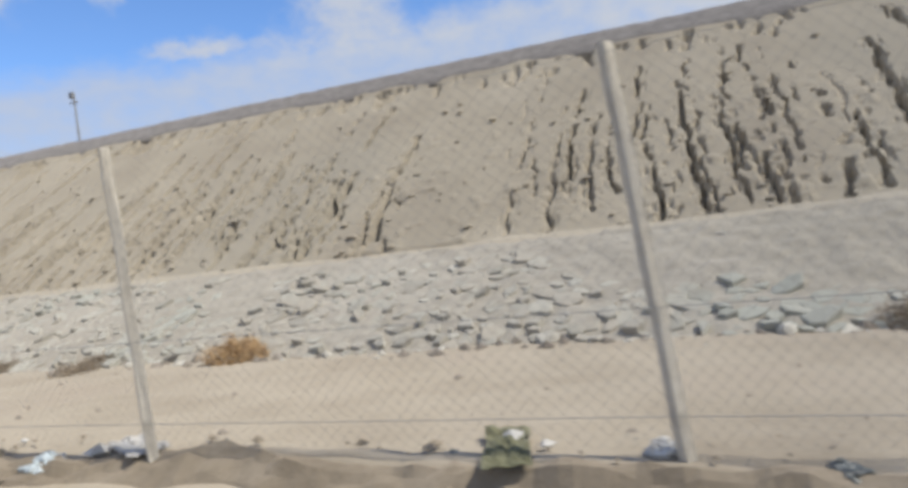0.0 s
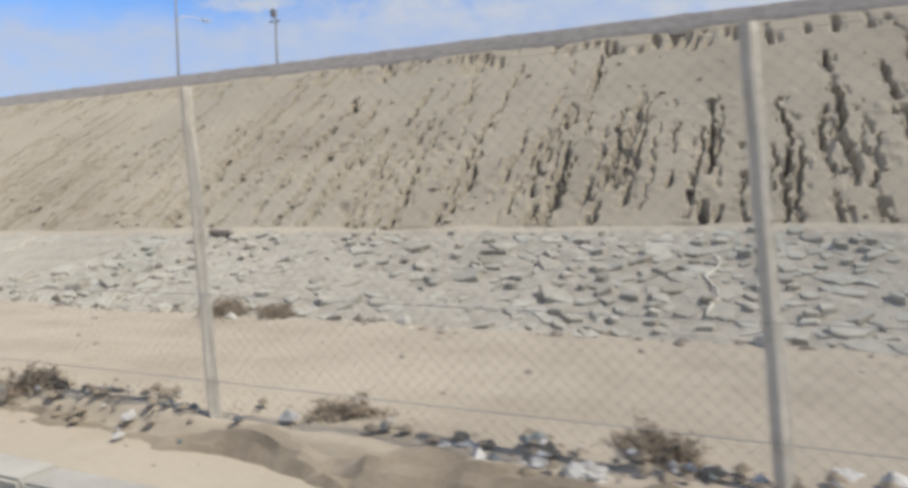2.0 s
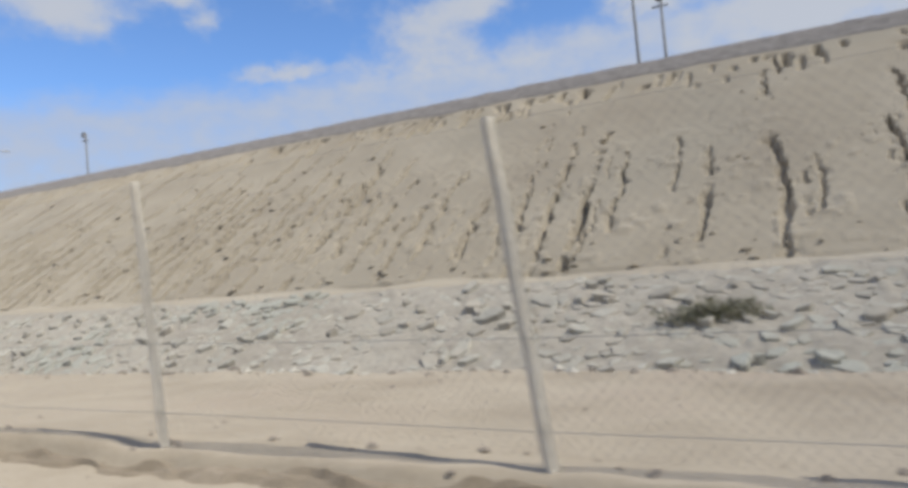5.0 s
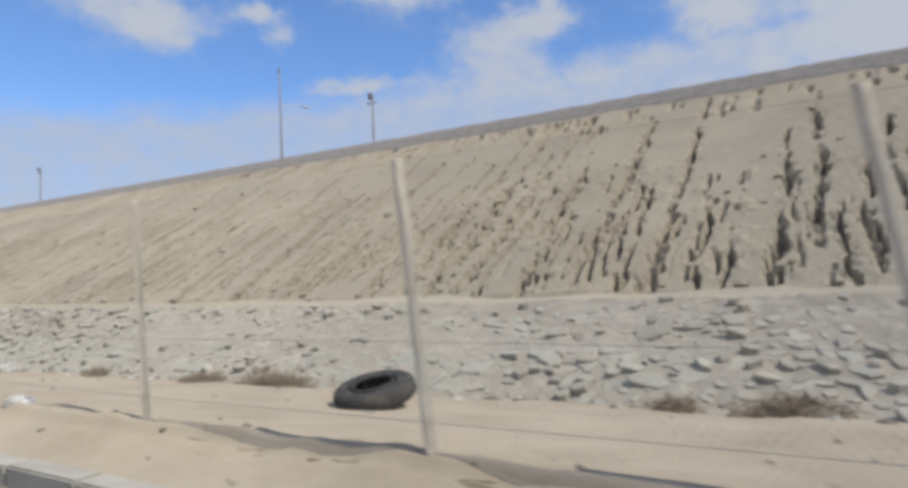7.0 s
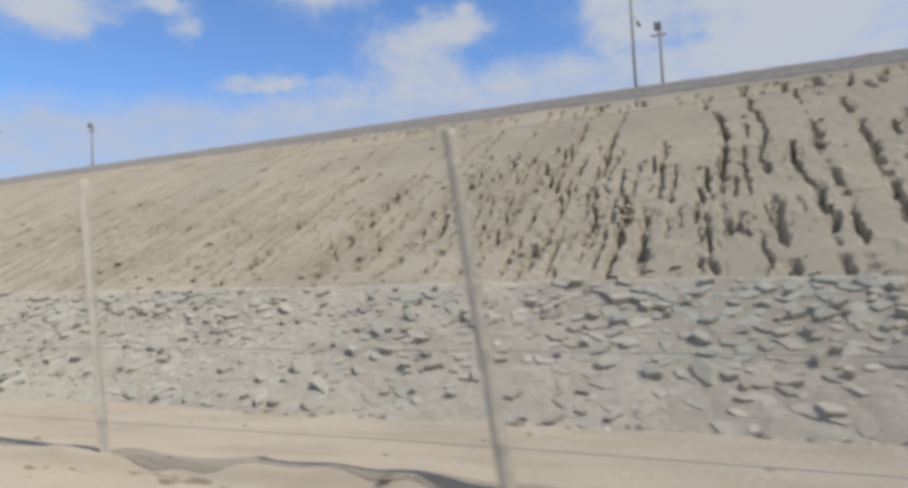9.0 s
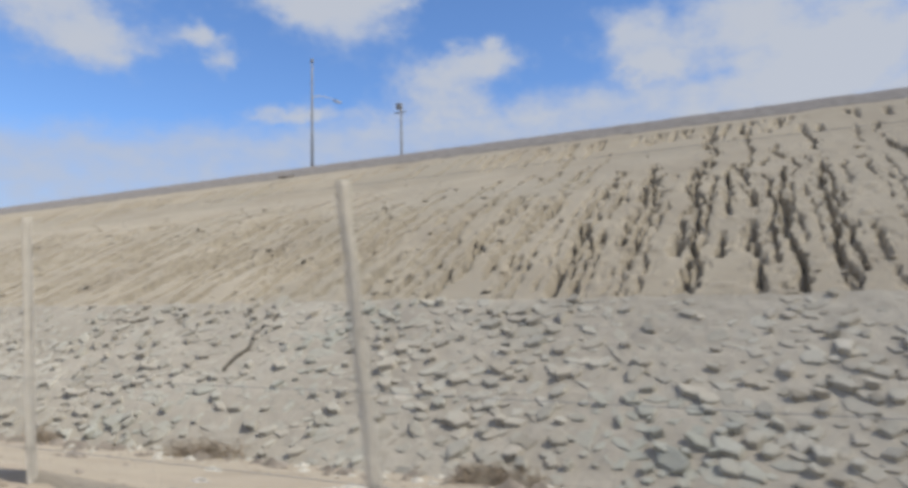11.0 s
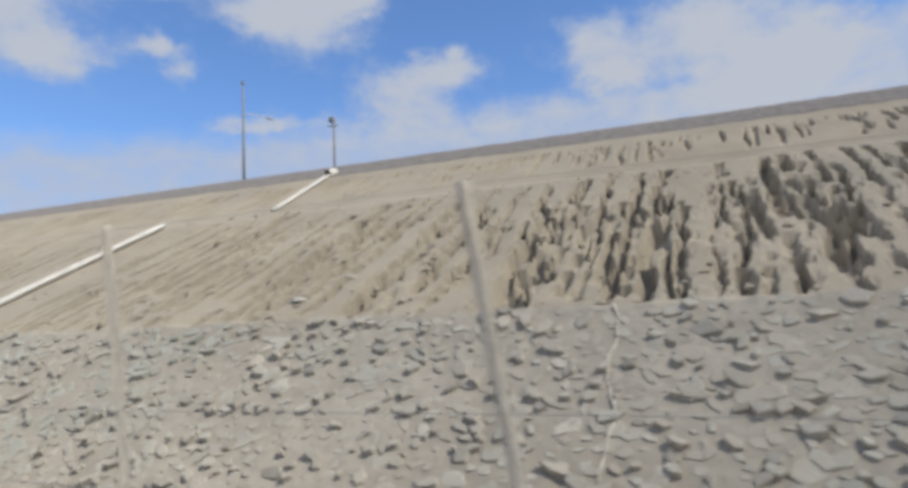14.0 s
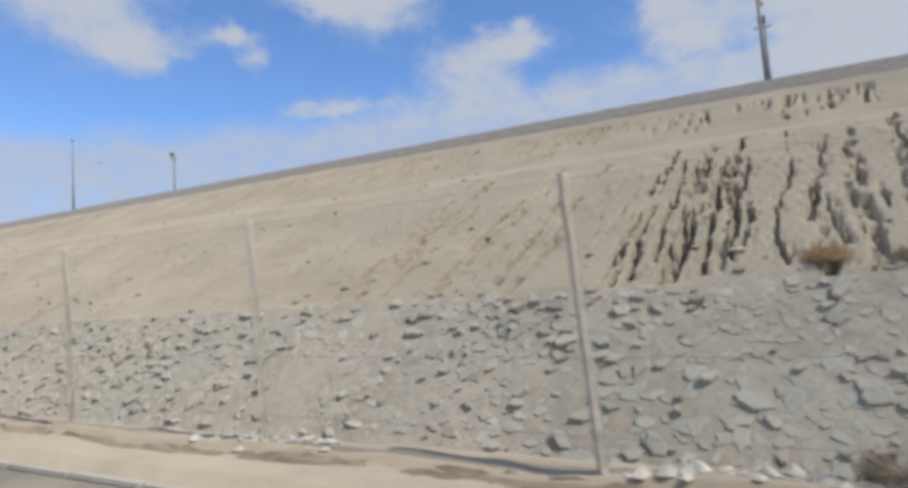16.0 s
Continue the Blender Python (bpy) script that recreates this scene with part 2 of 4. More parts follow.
M_OLIVE = material("dusty_olive_brush", [(0.10, 0.10, 0.055), (0.17, 0.165, 0.10), (0.26, 0.24, 0.16)], 6.0, 0.9, 0.0, 40, per_island=0.3)
# ridge dirt, coloured dark to carry the scarp's shade; the clods share it
M_DIRT = material("shade_toned_dirt", [(0.19, 0.155, 0.115), (0.26, 0.215, 0.16), (0.34, 0.285, 0.22)], 1.5, 0.95, 0.7, 26)
M_WOOD = material("bleached_branch", [(0.24, 0.20, 0.15), (0.42, 0.37, 0.30), (0.55, 0.50, 0.42)], 6.0, 0.9, 0.2, 40)

# ---- the lie of the land ----
U = np.array([-20, 15, 50, 90, 130, 170, 210, 250, 290.0])  # metres travelled, -x
CREST_Y = np.array([22.09, 23.17, 24.61, 26.69, 29.41, 33.20, 34.60, 35.60, 37.00])
CREST_Z = np.array([6.63, 7.12, 7.57, 8.19, 9.10, 10.27, 10.78, 11.34, 11.89])
FOOT_Y = np.array([8.87, 8.77, 9.47, 9.46, 9.43, 9.07, 8.35, 8.40, 8.40])
FOOT_Z = np.array([-0.07, 0.05, -0.05, -0.25, -0.51, -0.87, -1.28, -1.58, -1.82])
BENCH_Y = np.array([11.40, 11.55, 11.65, 11.90, 12.50, 12.40, 11.60, 11.30, 11.30])
BENCH_Z = np.array([1.11, 1.04, 0.96, 0.98, 1.42, 1.71, 1.47, 1.26, 1.07])
BASE_Y = np.array([14.30, 14.40, 14.60, 14.80, 14.80, 14.20, 12.60, 12.20, 12.20])  # where the slope rises from the bench
FENCE_Z = np.array([0.12, 0.11, 0.17, 0.24, 0.15, 0.13, 0.07, 0.09, -0.05])
BEND_U = np.arange(-15, 280, 14.0)  # how far kerb, ridge and fence stray from a straight line
BEND = np.array([-0.14, -0.09, -0.02, 0.05, 0.13, 0.13, 0.12, 0.18, 0.22, 0.11, 0.01, -0.09, -0.18, -0.23, -0.30, -0.42, -0.62, -0.72, -0.62, -0.45, -0.31, -0.2])
FENCE_Y, POST_H, BAY = 5.0, 2.00, 3.0


def along(table, x):
    return np.interp(-np.asarray(x, float), U, table)


def bend(x):
    return np.interp(-np.asarray(x, float), BEND_U, BEND)


TABLES = {}


def vnoise(x, y, seed):
    """Smooth value noise over two arrays, -1 to 1."""
    if seed not in TABLES:
        TABLES[seed] = np.random.RandomState(seed).uniform(-1, 1, (256, 256))
    table = TABLES[seed]
    xi, yi = np.floor(x).astype(int), np.floor(y).astype(int)
    fx, fy = x - xi, y - yi
    fx, fy = fx * fx * (3 - 2 * fx), fy * fy * (3 - 2 * fy)
    a, b = table[xi % 256, yi % 256], table[(xi + 1) % 256, yi % 256]
    c, d = table[xi % 256, (yi + 1) % 256], table[(xi + 1) % 256, (yi + 1) % 256]
    return (a * (1 - fx) + b * fx) * (1 - fy) + (c * (1 - fx) + d * fx) * fy


def fnoise(x, y, seed, octaves=4):
    total, k = 0.0, 1.0
    for i in range(octaves):
        total = total + k * vnoise(x * 2 ** i, y * 2 ** i, seed + i)
        k *= 0.5
    return total


def grid_mesh(name, X, Y, Z, mat, smooth=True):
    """One sheet from three arrays of the same shape."""
    r, c = X.shape
    me = bpy.data.meshes.new(name)
    idx = np.arange(r * c).reshape(r, c)
    quads = np.stack([idx[:-1, :-1], idx[1:, :-1], idx[1:, 1:], idx[:-1, 1:]], -1).reshape(-1, 4)
    me.vertices.add(r * c)
    me.vertices.foreach_set("co", np.stack([X, Y, Z], -1).astype(np.float32).ravel())
    me.loops.add(quads.size)
    me.loops.foreach_set("vertex_index", quads.astype(np.int32).ravel())
    me.polygons.add(len(quads))
    me.polygons.foreach_set("loop_start", np.arange(0, quads.size, 4, dtype=np.int32))
    me.polygons.foreach_set("use_smooth", np.full(len(quads), smooth))
    me.update(calc_edges=True)
    me.validate()
    me.materials.append(mat)
    return me


def stepped(*runs):
    """Runs of (start, end, step) joined into one list of positions."""
    return np.concatenate([np.arange(a, b, s) for a, b, s in runs])


XS = stepped((-338, 20, 0.052))
XS = np.concatenate([[-4000, -2000, -1000, -600, -450, -390, -360, -348], XS, [21, 24, 30, 45, 80, 200, 600, 1500, 4000]])
XG = stepped((-338, 20, 0.14))
XG = np.concatenate([[-4000, -2000, -1000, -600, -450, -390, -360, -348], XG, [21, 24, 30, 45, 80, 200, 600, 1500, 4000]])


def ground_height(x, y):
    """The verge, the drifted ridge with its small scarp under the fence, and the strip behind it."""
    x, y = np.broadcast_arrays(np.asarray(x, float), np.asarray(y, float))
    shift = bend(x)
    fy, fz = along(FOOT_Y, x), along(FOOT_Z, x)
    y0, y = y, y - shift
    fy = fy - shift
    crest = along(FENCE_Z, x)
    toe = 4.87 + 0.13 * fnoise(x * 0.45, x * 0 + 3.3, 5, 3) + 0.05 * fnoise(x * 2.3, x * 0 + 9.1, 6, 3)
    verge = 0.03 + 0.012 * fnoise(x * 1.3, y * 2.1, 15, 3)
    lip = np.maximum(crest + 0.03 + 0.05 * fnoise(x * 0.8, x * 0 + 1.7, 16, 3), verge + 0.03)
    scarp = np.interp(-x, [40, 60], [1.0, 0.09])
    verge = verge + np.maximum(lip - verge - scarp, 0) * np.clip((y - 4.32) / np.maximum(toe - 4.32, 0.1), 0, 1)
    rise = np.clip((y - toe) / 0.09, 0, 1)
    front = verge + (lip - verge) * rise
    front = front + (crest + 0.02 - lip) * np.clip((y - toe - 0.1) / 0.25, 0, 1)
    t = np.clip((y - 5.3) / np.maximum(fy - 5.3, 1), 0, 1.3)
    back = crest + 0.02 + (fz - crest - 0.02) * np.minimum(t, 1.0) ** 0.75 + 0.025 * fnoise(x * 0.9, y * 1.1, 25, 4) * np.clip(t * 8, 0, 1)
    z = np.where(y < 5.3, front, back)
    z = z + np.where(np.abs(y - 5.15) < 0.4, 0.018 * fnoise(x * 3.1, y * 4.0, 35, 3), 0)
    z = z + np.where(y > fy, -(y - fy) * 0.35, 0)
    return np.where(y < 4.2, -0.16, z)


def build_ground():
    ys = np.concatenate([[-0.86, -0.57, -0.56, -0.42, -0.34], np.arange(-0.30, 0.32, 0.035), np.arange(0.34, 5.6, 0.2), [6.6]])
    X = np.repeat(XG[:, None], len(ys) + 6, 1)
    Y = np.concatenate([np.repeat(np.array([[-4000, -800, -150, -40, -14, -9.5]]), len(XG), 0), 4.86 + bend(XG)[:, None] + ys[None]], 1)
    Z = ground_height(X, Y)
    ob = new("ground", grid_mesh("ground", X, Y, Z, M_SAND))
    tagged(ob, "pale dry sandy ground with a dirt ridge along the fence", "ground", kind="structure")


build_ground()


def build_ridge():
    """Crumbled dirt heaped along the fence line; its dark colour paints the scarp's shade."""
    xs = np.arange(-336, 18, 0.07)
    prof = np.array([(-0.16, -0.05), (-0.10, 0.02), (-0.05, 0.06), (-0.01, 0.115), (0.03, 0.135), (0.08, 0.12), (0.14, 0.03), (0.2, -0.05)])
    X = np.repeat(xs[:, None], len(prof), 1)
    toe = 4.89 + 0.13 * fnoise(xs * 0.45, xs * 0 + 3.3, 5, 3) + 0.05 * fnoise(xs * 2.3, xs * 0 + 9.1, 6, 3) + bend(xs)
    size = (np.clip(0.65 + 0.6 * fnoise(xs * 0.31, xs * 0 + 4.4, 7, 3) + 0.3 * vnoise(xs * 3.1, xs * 0 + 2.0, 10), 0.1, 1.6) * np.interp(-xs, [20, 60, 75, 340], [1, 0.8, 0.28, 0.28]))[:, None]
    Y = toe[:, None] + prof[None, :, 0] * (0.7 + 0.5 * size) + 0.02 * fnoise(X * 3.0, prof[None, :, 0] * 9 + X * 0, 8, 3)
    base = ground_height(X, np.repeat(toe[:, None] - 0.2, len(prof), 1))
    Z = base + prof[None, :, 1] * size + 0.034 * fnoise(X * 5.1, prof[None, :, 0] * 22 + X * 0, 9, 3) * (prof[None, :, 1] > 0)
    ob = new("dirt_ridge", grid_mesh("dirt_ridge", X, Y, Z, M_DIRT, smooth=False))
    tagged(ob, "low ridge of crumbled dirt along the fence, toned dark for shade", "dirt ridge", kind="structure")


build_ridge()


road_x = np.concatenate([[-4000, -1000, -500], np.arange(-340, 30, 2.0), [100, 500, 4000]])
RX, RY = np.meshgrid(road_x, np.array([-8.0, -4, -1, 1, 2.5, 3.3, 3.75, 4.05]), indexing="ij")
RY = RY + bend(RX) * (RY > 3)
road = new("road", grid_mesh("road", RX, RY, -0.10 + 0.004 * fnoise(RX * 0.4, RY * 0.7, 44, 2) - 0.02 * (RY > 3.7), M_ASPHALT))
tagged(road, "dust-covered asphalt road beside a concrete kerb", "road", kind="structure")

# the embankment: gullied slope above a bench, with the stone-pitched toe below it


def berm(x, w):
    """How far the set-back upper slope lies below a straight one: a level berm at mid height, beyond the first stretch."""
    return np.interp(-np.asarray(x, float), [140, 190], [0, 1.0]) * np.interp(w, [0, 0.374, 0.69, 0.93, 1.0], [0, -0.5, 0.92, 0.3, 0])


def slope_point(x, w):
    """A place on the mean slope: w 0 at the bench, 1 at the crest."""
    return along(BASE_Y, x) + (along(CREST_Y, x) - along(BASE_Y, x)) * w, along(BENCH_Z, x) + (along(CREST_Z, x) - along(BENCH_Z, x)) * w


SMOOTH = [(-340, -247), (-229.6, -224.8)]  # stretches that the rain has hardly cut


def gullies(X, Wt, L):
    """How far the rain has cut into the slope, in metres. X, Wt: grids of place and height; L: slope length."""
    cut = np.zeros_like(X)
    cols = X[:, 0]
    rng = np.random.RandomState(11)
    for large in (False, True):
        x = -337.0
        while x < 19.0:
            x += rng.uniform(0.65, 1.7) * np.interp(-x, [150, 176, 222, 230], [1, 0.6, 0.6, 1]) if large else rng.choice([0.17, 0.23, 0.31, 0.46]) * rng.uniform(0.7, 1.3)
            calm = vnoise(np.array([x * 0.11]), np.array([0.5]), 71)[0] + 0.5 * vnoise(np.array([x * 0.37]), np.array([3.5]), 72)[0]
            even = any(p < x < q for p, q in SMOOTH)
            if rng.rand() < (0.95 if even else 0.6 if calm < -0.35 else 0.08):
                continue
            deep = rng.uniform(0.2, 0.44) if large else min(rng.lognormal(-1.55, 0.4), 0.36)
            deep *= (1.0 + 0.25 * calm) * np.interp(-x, [35, 75, 140, 176, 222, 232], [0.87, 1.0, 1.0, 1.5, 1.5, 1.25])
            half = rng.uniform(0.045, 0.085) if large else 0.024 + 0.055 * deep + rng.uniform(0, 0.012)
            half *= np.interp(-x, [140, 176, 222, 232], [1.0, 1.35, 1.35, 1.1])
            shelf = 0.48 + 0.16 * vnoise(np.array([x * 0.23]), np.array([7.5]), 74)[0]  # where most of the small ones begin
            top = rng.uniform(0.5, 0.86) if large else shelf * rng.choice([0.6, 0.9, 1.0, 1.04, 1.5], p=[0.15, 0.2, 0.3, 0.2, 0.15])
            top *= np.interp(-x, [150, 182], [1.0, 0.55])
            low = rng.choice([-0.02, 0.0, 0.02, 0.06, 0.12])
            i0, i1 = np.searchsorted(cols, [x - 1.7, x + 1.7])
            if i1 - i0 < 4:
                continue
            w = Wt[i0:i1]
            s = w * L[i0:i1]
            lean = rng.uniform(-0.3, 0.3)
            way = 0.16 * vnoise(s * 0.35, s * 0 + x, 81) + 0.08 * vnoise(s * 1.3, s * 0 + x * 3, 82) + 0.06 * vnoise(s * 3.4, s * 0 + x * 9, 85) + 0.035 * vnoise(s * 7.1, s * 0 + x * 11, 90) + (w - 0.3) * lean
            wide = half * (1 + 0.45 * vnoise(s * 1.7, s * 0 + x * 5, 83) + 0.35 * vnoise(s * 5.0, s * 0 + x * 6, 87)) * (1.25 - 0.5 * w)
            off = (X[i0:i1] - x - way) / wide
            body = np.clip((top - w) / 0.015, 0, 1) * np.clip((w - low + 0.02) / 0.02, 0, 1)
            broken = np.clip(0.85 + 1.0 * vnoise(s * 0.9, s * 0 + x * 7, 84) + 0.6 * vnoise(s * 3.1, s * 0 + x * 8, 88) + 0.45 * vnoise(s * 7.3, s * 0 + x * 12, 94), 0.0, 1.25)
            shape = np.clip(1.3 - np.abs(off) ** 2.6, 0, 1)
            cut[i0:i1] = np.minimum(cut[i0:i1], -np.clip(1.35 * deep * body * broken - 0.115, 0, 0.5) * shape)
    # the short rills just under the crest
    x = -337.0
    while x < 19.0:
        x += rng.lognormal(-1.3, 0.6)
        if vnoise(np.array([x * 0.05]), np.array([2.5]), 73)[0] < -0.3 * np.interp(-x, [30, 60, 120, 150], [0, 2, 2, 1.2]):
            continue
        i0, i1 = np.searchsorted(cols, [x - 0.7, x + 0.7])
        if i1 - i0 < 4:
            continue
        w = Wt[i0:i1]
        s = w * L[i0:i1]
        low = rng.uniform(0.72, 0.86)
        off = (X[i0:i1] - x - 0.16 * vnoise(s * 1.1, s * 0 + x, 86) - (w - 0.85) * rng.uniform(-2, 2)) / rng.uniform(0.06, 0.11)
        high = 0.9 if rng.rand() < 0.6 else min(low + rng.uniform(0.03, 0.12), 0.9)
        cut[i0:i1] -= rng.uniform(0.14, 0.32) * np.exp(-np.abs(off) ** 3) * np.clip((w - low) / 0.02, 0, 1) * np.clip((high - w) / 0.02, 0, 1) * np.clip(0.8 + 1.2 * vnoise(s * 2.0, s * 0 + x * 4, 89), 0, 1.2)
    return cut


def build_embankment():
    w_rock = np.linspace(0, 1, 30)
    w_slope = np.concatenate([np.linspace(0, 0.5, 58)[1:], np.linspace(0.5, 1.0, 44)[1:]])
    n = len(w_rock) + 1 + len(w_slope) + 7
    X = np.repeat(XS[:, None], n, 1)
    Y, Z = np.zeros_like(X), np.zeros_like(X)
    near = ((XS > -345) & (XS < 22)).astype(float)[:, None]
    fy, fz, by, bz, sy, cy, cz = (along(t, XS)[:, None] for t in (FOOT_Y, FOOT_Z, BENCH_Y, BENCH_Z, BASE_Y, CREST_Y, CREST_Z))
    k = len(w_rock)
    Y[:, :k] = fy - 0.15 + (by - fy + 0.15) * w_rock
    Z[:, :k] = fz - 0.05 + (bz - fz + 0.05) * w_rock + near * (0.015 * fnoise(X[:, :k] * 0.9, Y[:, :k] * 1.2, 91, 3) + 0.028 * fnoise(X[:, :k] * 4.3, Y[:, :k] * 5.2, 95, 3))
    Y[:, k:k + 1], Z[:, k:k + 1] = sy, bz + near * 0.05 * fnoise(X[:, k:k + 1] * 0.6, X[:, k:k + 1] * 0, 92, 3)
    a = k + 1
    b = a + len(w_slope)
    Wt = np.repeat(w_slope[None], len(XS), 0)
    L = np.hypot(cy - sy, cz - bz)
    Y[:, a:b], Z[:, a:b] = sy + (cy - sy) * Wt, bz + (cz - bz) * Wt - berm(X[:, a:b], Wt)
    cut = gullies(X[:, a:b], Wt, L)
    s = Wt * L
    swell = 0.06 * fnoise(X[:, a:b] * 0.12, s * 0.12, 101, 3) + 0.012 * fnoise(X[:, a:b] * 0.8, s * 0.7, 104, 3) + 0.002 * vnoise(X[:, a:b] * 9.0, s * 6.0, 106)
    clods = 0.14 * np.clip(fnoise(X[:, a:b] * 2.6, s * 2.2, 108, 3) - 0.45, 0, 1) * np.clip((0.62 - Wt) / 0.25, 0, 1)
    close = np.abs(cut)
    for q in (1, 2, 3):
        close = np.maximum(close, np.maximum(np.roll(np.abs(cut), q, 0), np.roll(np.abs(cut), -q, 0)) * (1 - 0.2 * q))
    clods = clods * 0.5 - 0.09 * np.clip(close / 0.12, 0, 1) * np.clip(fnoise(X[:, a:b] * 6.5, s * 4.2, 112, 3) - 0.15, 0, 1)
    d = near * (cut + swell * np.clip(Wt * 8, 0.2, 1) + clods) * np.clip((0.885 - Wt) / 0.02, 0, 1)
    d = np.maximum(d, -0.5)
    slope = np.arctan2(cz - bz, cy - sy)
    Y[:, a:b] -= np.sin(slope) * d
    Z[:, a:b] += np.cos(slope) * d
    for j, (dy, dz) in enumerate(((0.5, 0.02), (2.5, 0.0), (8, -0.05), (20, -0.1), (60, -0.3), (400, -2), (4000, -8))):
        Y[:, b + j:b + j + 1], Z[:, b + j:b + j + 1] = cy + dy, cz + dz
    me = grid_mesh("embankment", X, Y, Z, M_SLOPE, smooth=False)
    me.materials.append(M_BED)
    index = np.zeros((len(XS) - 1, n - 1), np.int32)
    index[:, :k - 1] = 1
    me.polygons.foreach_set("material_index", index.ravel())
    ob = new("embankment", me)
    tagged(ob, "tall bare earth embankment cut by rain gullies", "embankment", kind="structure")


build_embankment()


def build_crest():
    """The darker gravel layer that caps the slope."""
    prof = np.array([(-1.62, -0.06), (-1.5, 0.012), (-1.1, 0.02), (-0.5, 0.035), (-0.1, 0.06), (0.1, 0.06), (0.6, 0.04), (3.0, 0.03), (3.05, -0.1)])
    xs = np.concatenate([[-4000, -1000, -500, -380], np.arange(-338, 20, 0.22), [30, 60, 300, 1000, 4000]])
    X = np.repeat(xs[:, None], len(prof), 1)
    cy, cz, sy, bz = (along(t, xs)[:, None] for t in (CREST_Y, CREST_Z, BASE_Y, BENCH_Z))
    s = np.arctan2(0.07 * (cz - bz) + berm(X[:, :1], np.full_like(X[:, :1], 0.93)), 0.07 * (cy - sy))
    down, lift = prof[None, :, 0], prof[None, :, 1]
    reach = np.interp(-xs, [0, 50, 90, 170, 220], [1.2, 1.3, 1.6, 1.9, 2.0])[:, None] / 1.6
    down = np.where(down < 0, down * reach, down)
    wob = 0.12 * fnoise(X * 0.9, X * 0, 121, 5) * (down < -1.0)
    rough = 0.02 * fnoise(X * 2.2, down * 5.0 + X * 0, 125, 4)
    dn = down + wob
    Y = cy + np.where(dn < 0, dn * np.cos(s), dn) - np.sin(s) * lift * (dn < 0)
    Z = cz + np.where(dn < 0, dn * np.sin(s), 0) + lift + rough
    ob = new("crest_shoulder", grid_mesh("crest_shoulder", X, Y, Z, M_GRAVEL))
    tagged(ob, "dark grey gravel shoulder along the embankment's crest", "gravel shoulder", kind="structure")


build_crest()


# ---- helpers for things ----
def part(name, bm, mat, parent=None, label="", smooth=False):
    me = bpy.data.meshes.new(name)
    bm.to_mesh(me)
    bm.free()
    if smooth:
        for p in me.polygons:
            p.use_smooth = True
    me.materials.append(mat)
    ob = new(name, me)
    if parent:
        ob.parent = parent
    if label:
        ob["label"] = label
    return ob


def empty(name, m, label, category, group=""):
    ob = new(name)
    ob.matrix_world = m
    return tagged(ob, label, category, group)


def tube(bm, pts, radii, sides=8, cap=True):
    """A tapered tube through the points."""
    pts = [Vector(p) for p in pts]
    rings = []
    for i, p in enumerate(pts):
        d = (pts[min(i + 1, len(pts) - 1)] - pts[max(i - 1, 0)]).normalized()
        a = d.orthogonal().normalized() if i == 0 else (rings_dir - d * rings_dir.dot(d)).normalized()
        rings_dir = a
        b = d.cross(a)
        rings.append([bm.verts.new(p + radii[i] * (math.cos(2 * math.pi * k / sides) * a + math.sin(2 * math.pi * k / sides) * b)) for k in range(sides)])
    for r0, r1 in zip(rings, rings[1:]):
        for k in range(sides):
            bm.faces.new((r0[k], r0[(k + 1) % sides], r1[(k + 1) % sides], r1[k]))
    if cap:
        bm.faces.new(rings[0][::-1])
        bm.faces.new(rings[-1])


def box(bm, size, at, turn=(0, 0, 0), bevel=0.0):
    g = bmesh.ops.create_cube(bm, size=1, matrix=pose(*at, *turn) @ Matrix.Diagonal((*size, 1)))
    if bevel:
        edges = list({e for v in g["verts"] for e in v.link_edges})
        bmesh.ops.bevel(bm, geom=edges, offset=bevel, segments=2, affect="EDGES")


def gz(x, y):
    return float(ground_height(np.array([x]), np.array([y]))[0])


# ---- light poles on the crest ----
def near_pole():
    pole = empty("lamp_pole", Matrix(), "tall slim grey lamp pole with a single arm on the embankment", "lamp pole", "poles along the crest")
    bm = bmesh.new()
    tube(bm, [(0, 0, -0.3), (0, 0, 4), (0, 0, 10.4)], [0.11, 0.09, 0.06], 10)
    part("shaft", bm, M_POLE, pole, smooth=True)
    bm = bmesh.new()
    tube(bm, [(0, 0.05, 7.3), (0, 0.7, 7.75), (0, 1.8, 7.95), (0, 2.6, 8.0)], [0.045, 0.04, 0.035, 0.03], 6)
    arm = part("arm", bm, M_LAMP, pole, "pale thin lamp arm", smooth=True)
    bm = bmesh.new()
    box(bm, (0.26, 0.85, 0.12), (0, 2.95, 8.0), (4, 0, 0), 0.04)
    part("lamp_head", bm, M_LAMP, arm, "pale flat lamp head")
    bm = bmesh.new()
    box(bm, (0.3, 0.3, 0.5), (0, 0, 0.2), bevel=0.03)
    part("base", bm, M_KERB, pole)
    bm = bmesh.new()
    tube(bm, [(0, 0, 10.38), (0, 0, 10.62)], [0.13, 0.10], 8)
    part("cap", bm, M_POLE, pole)
    return pole


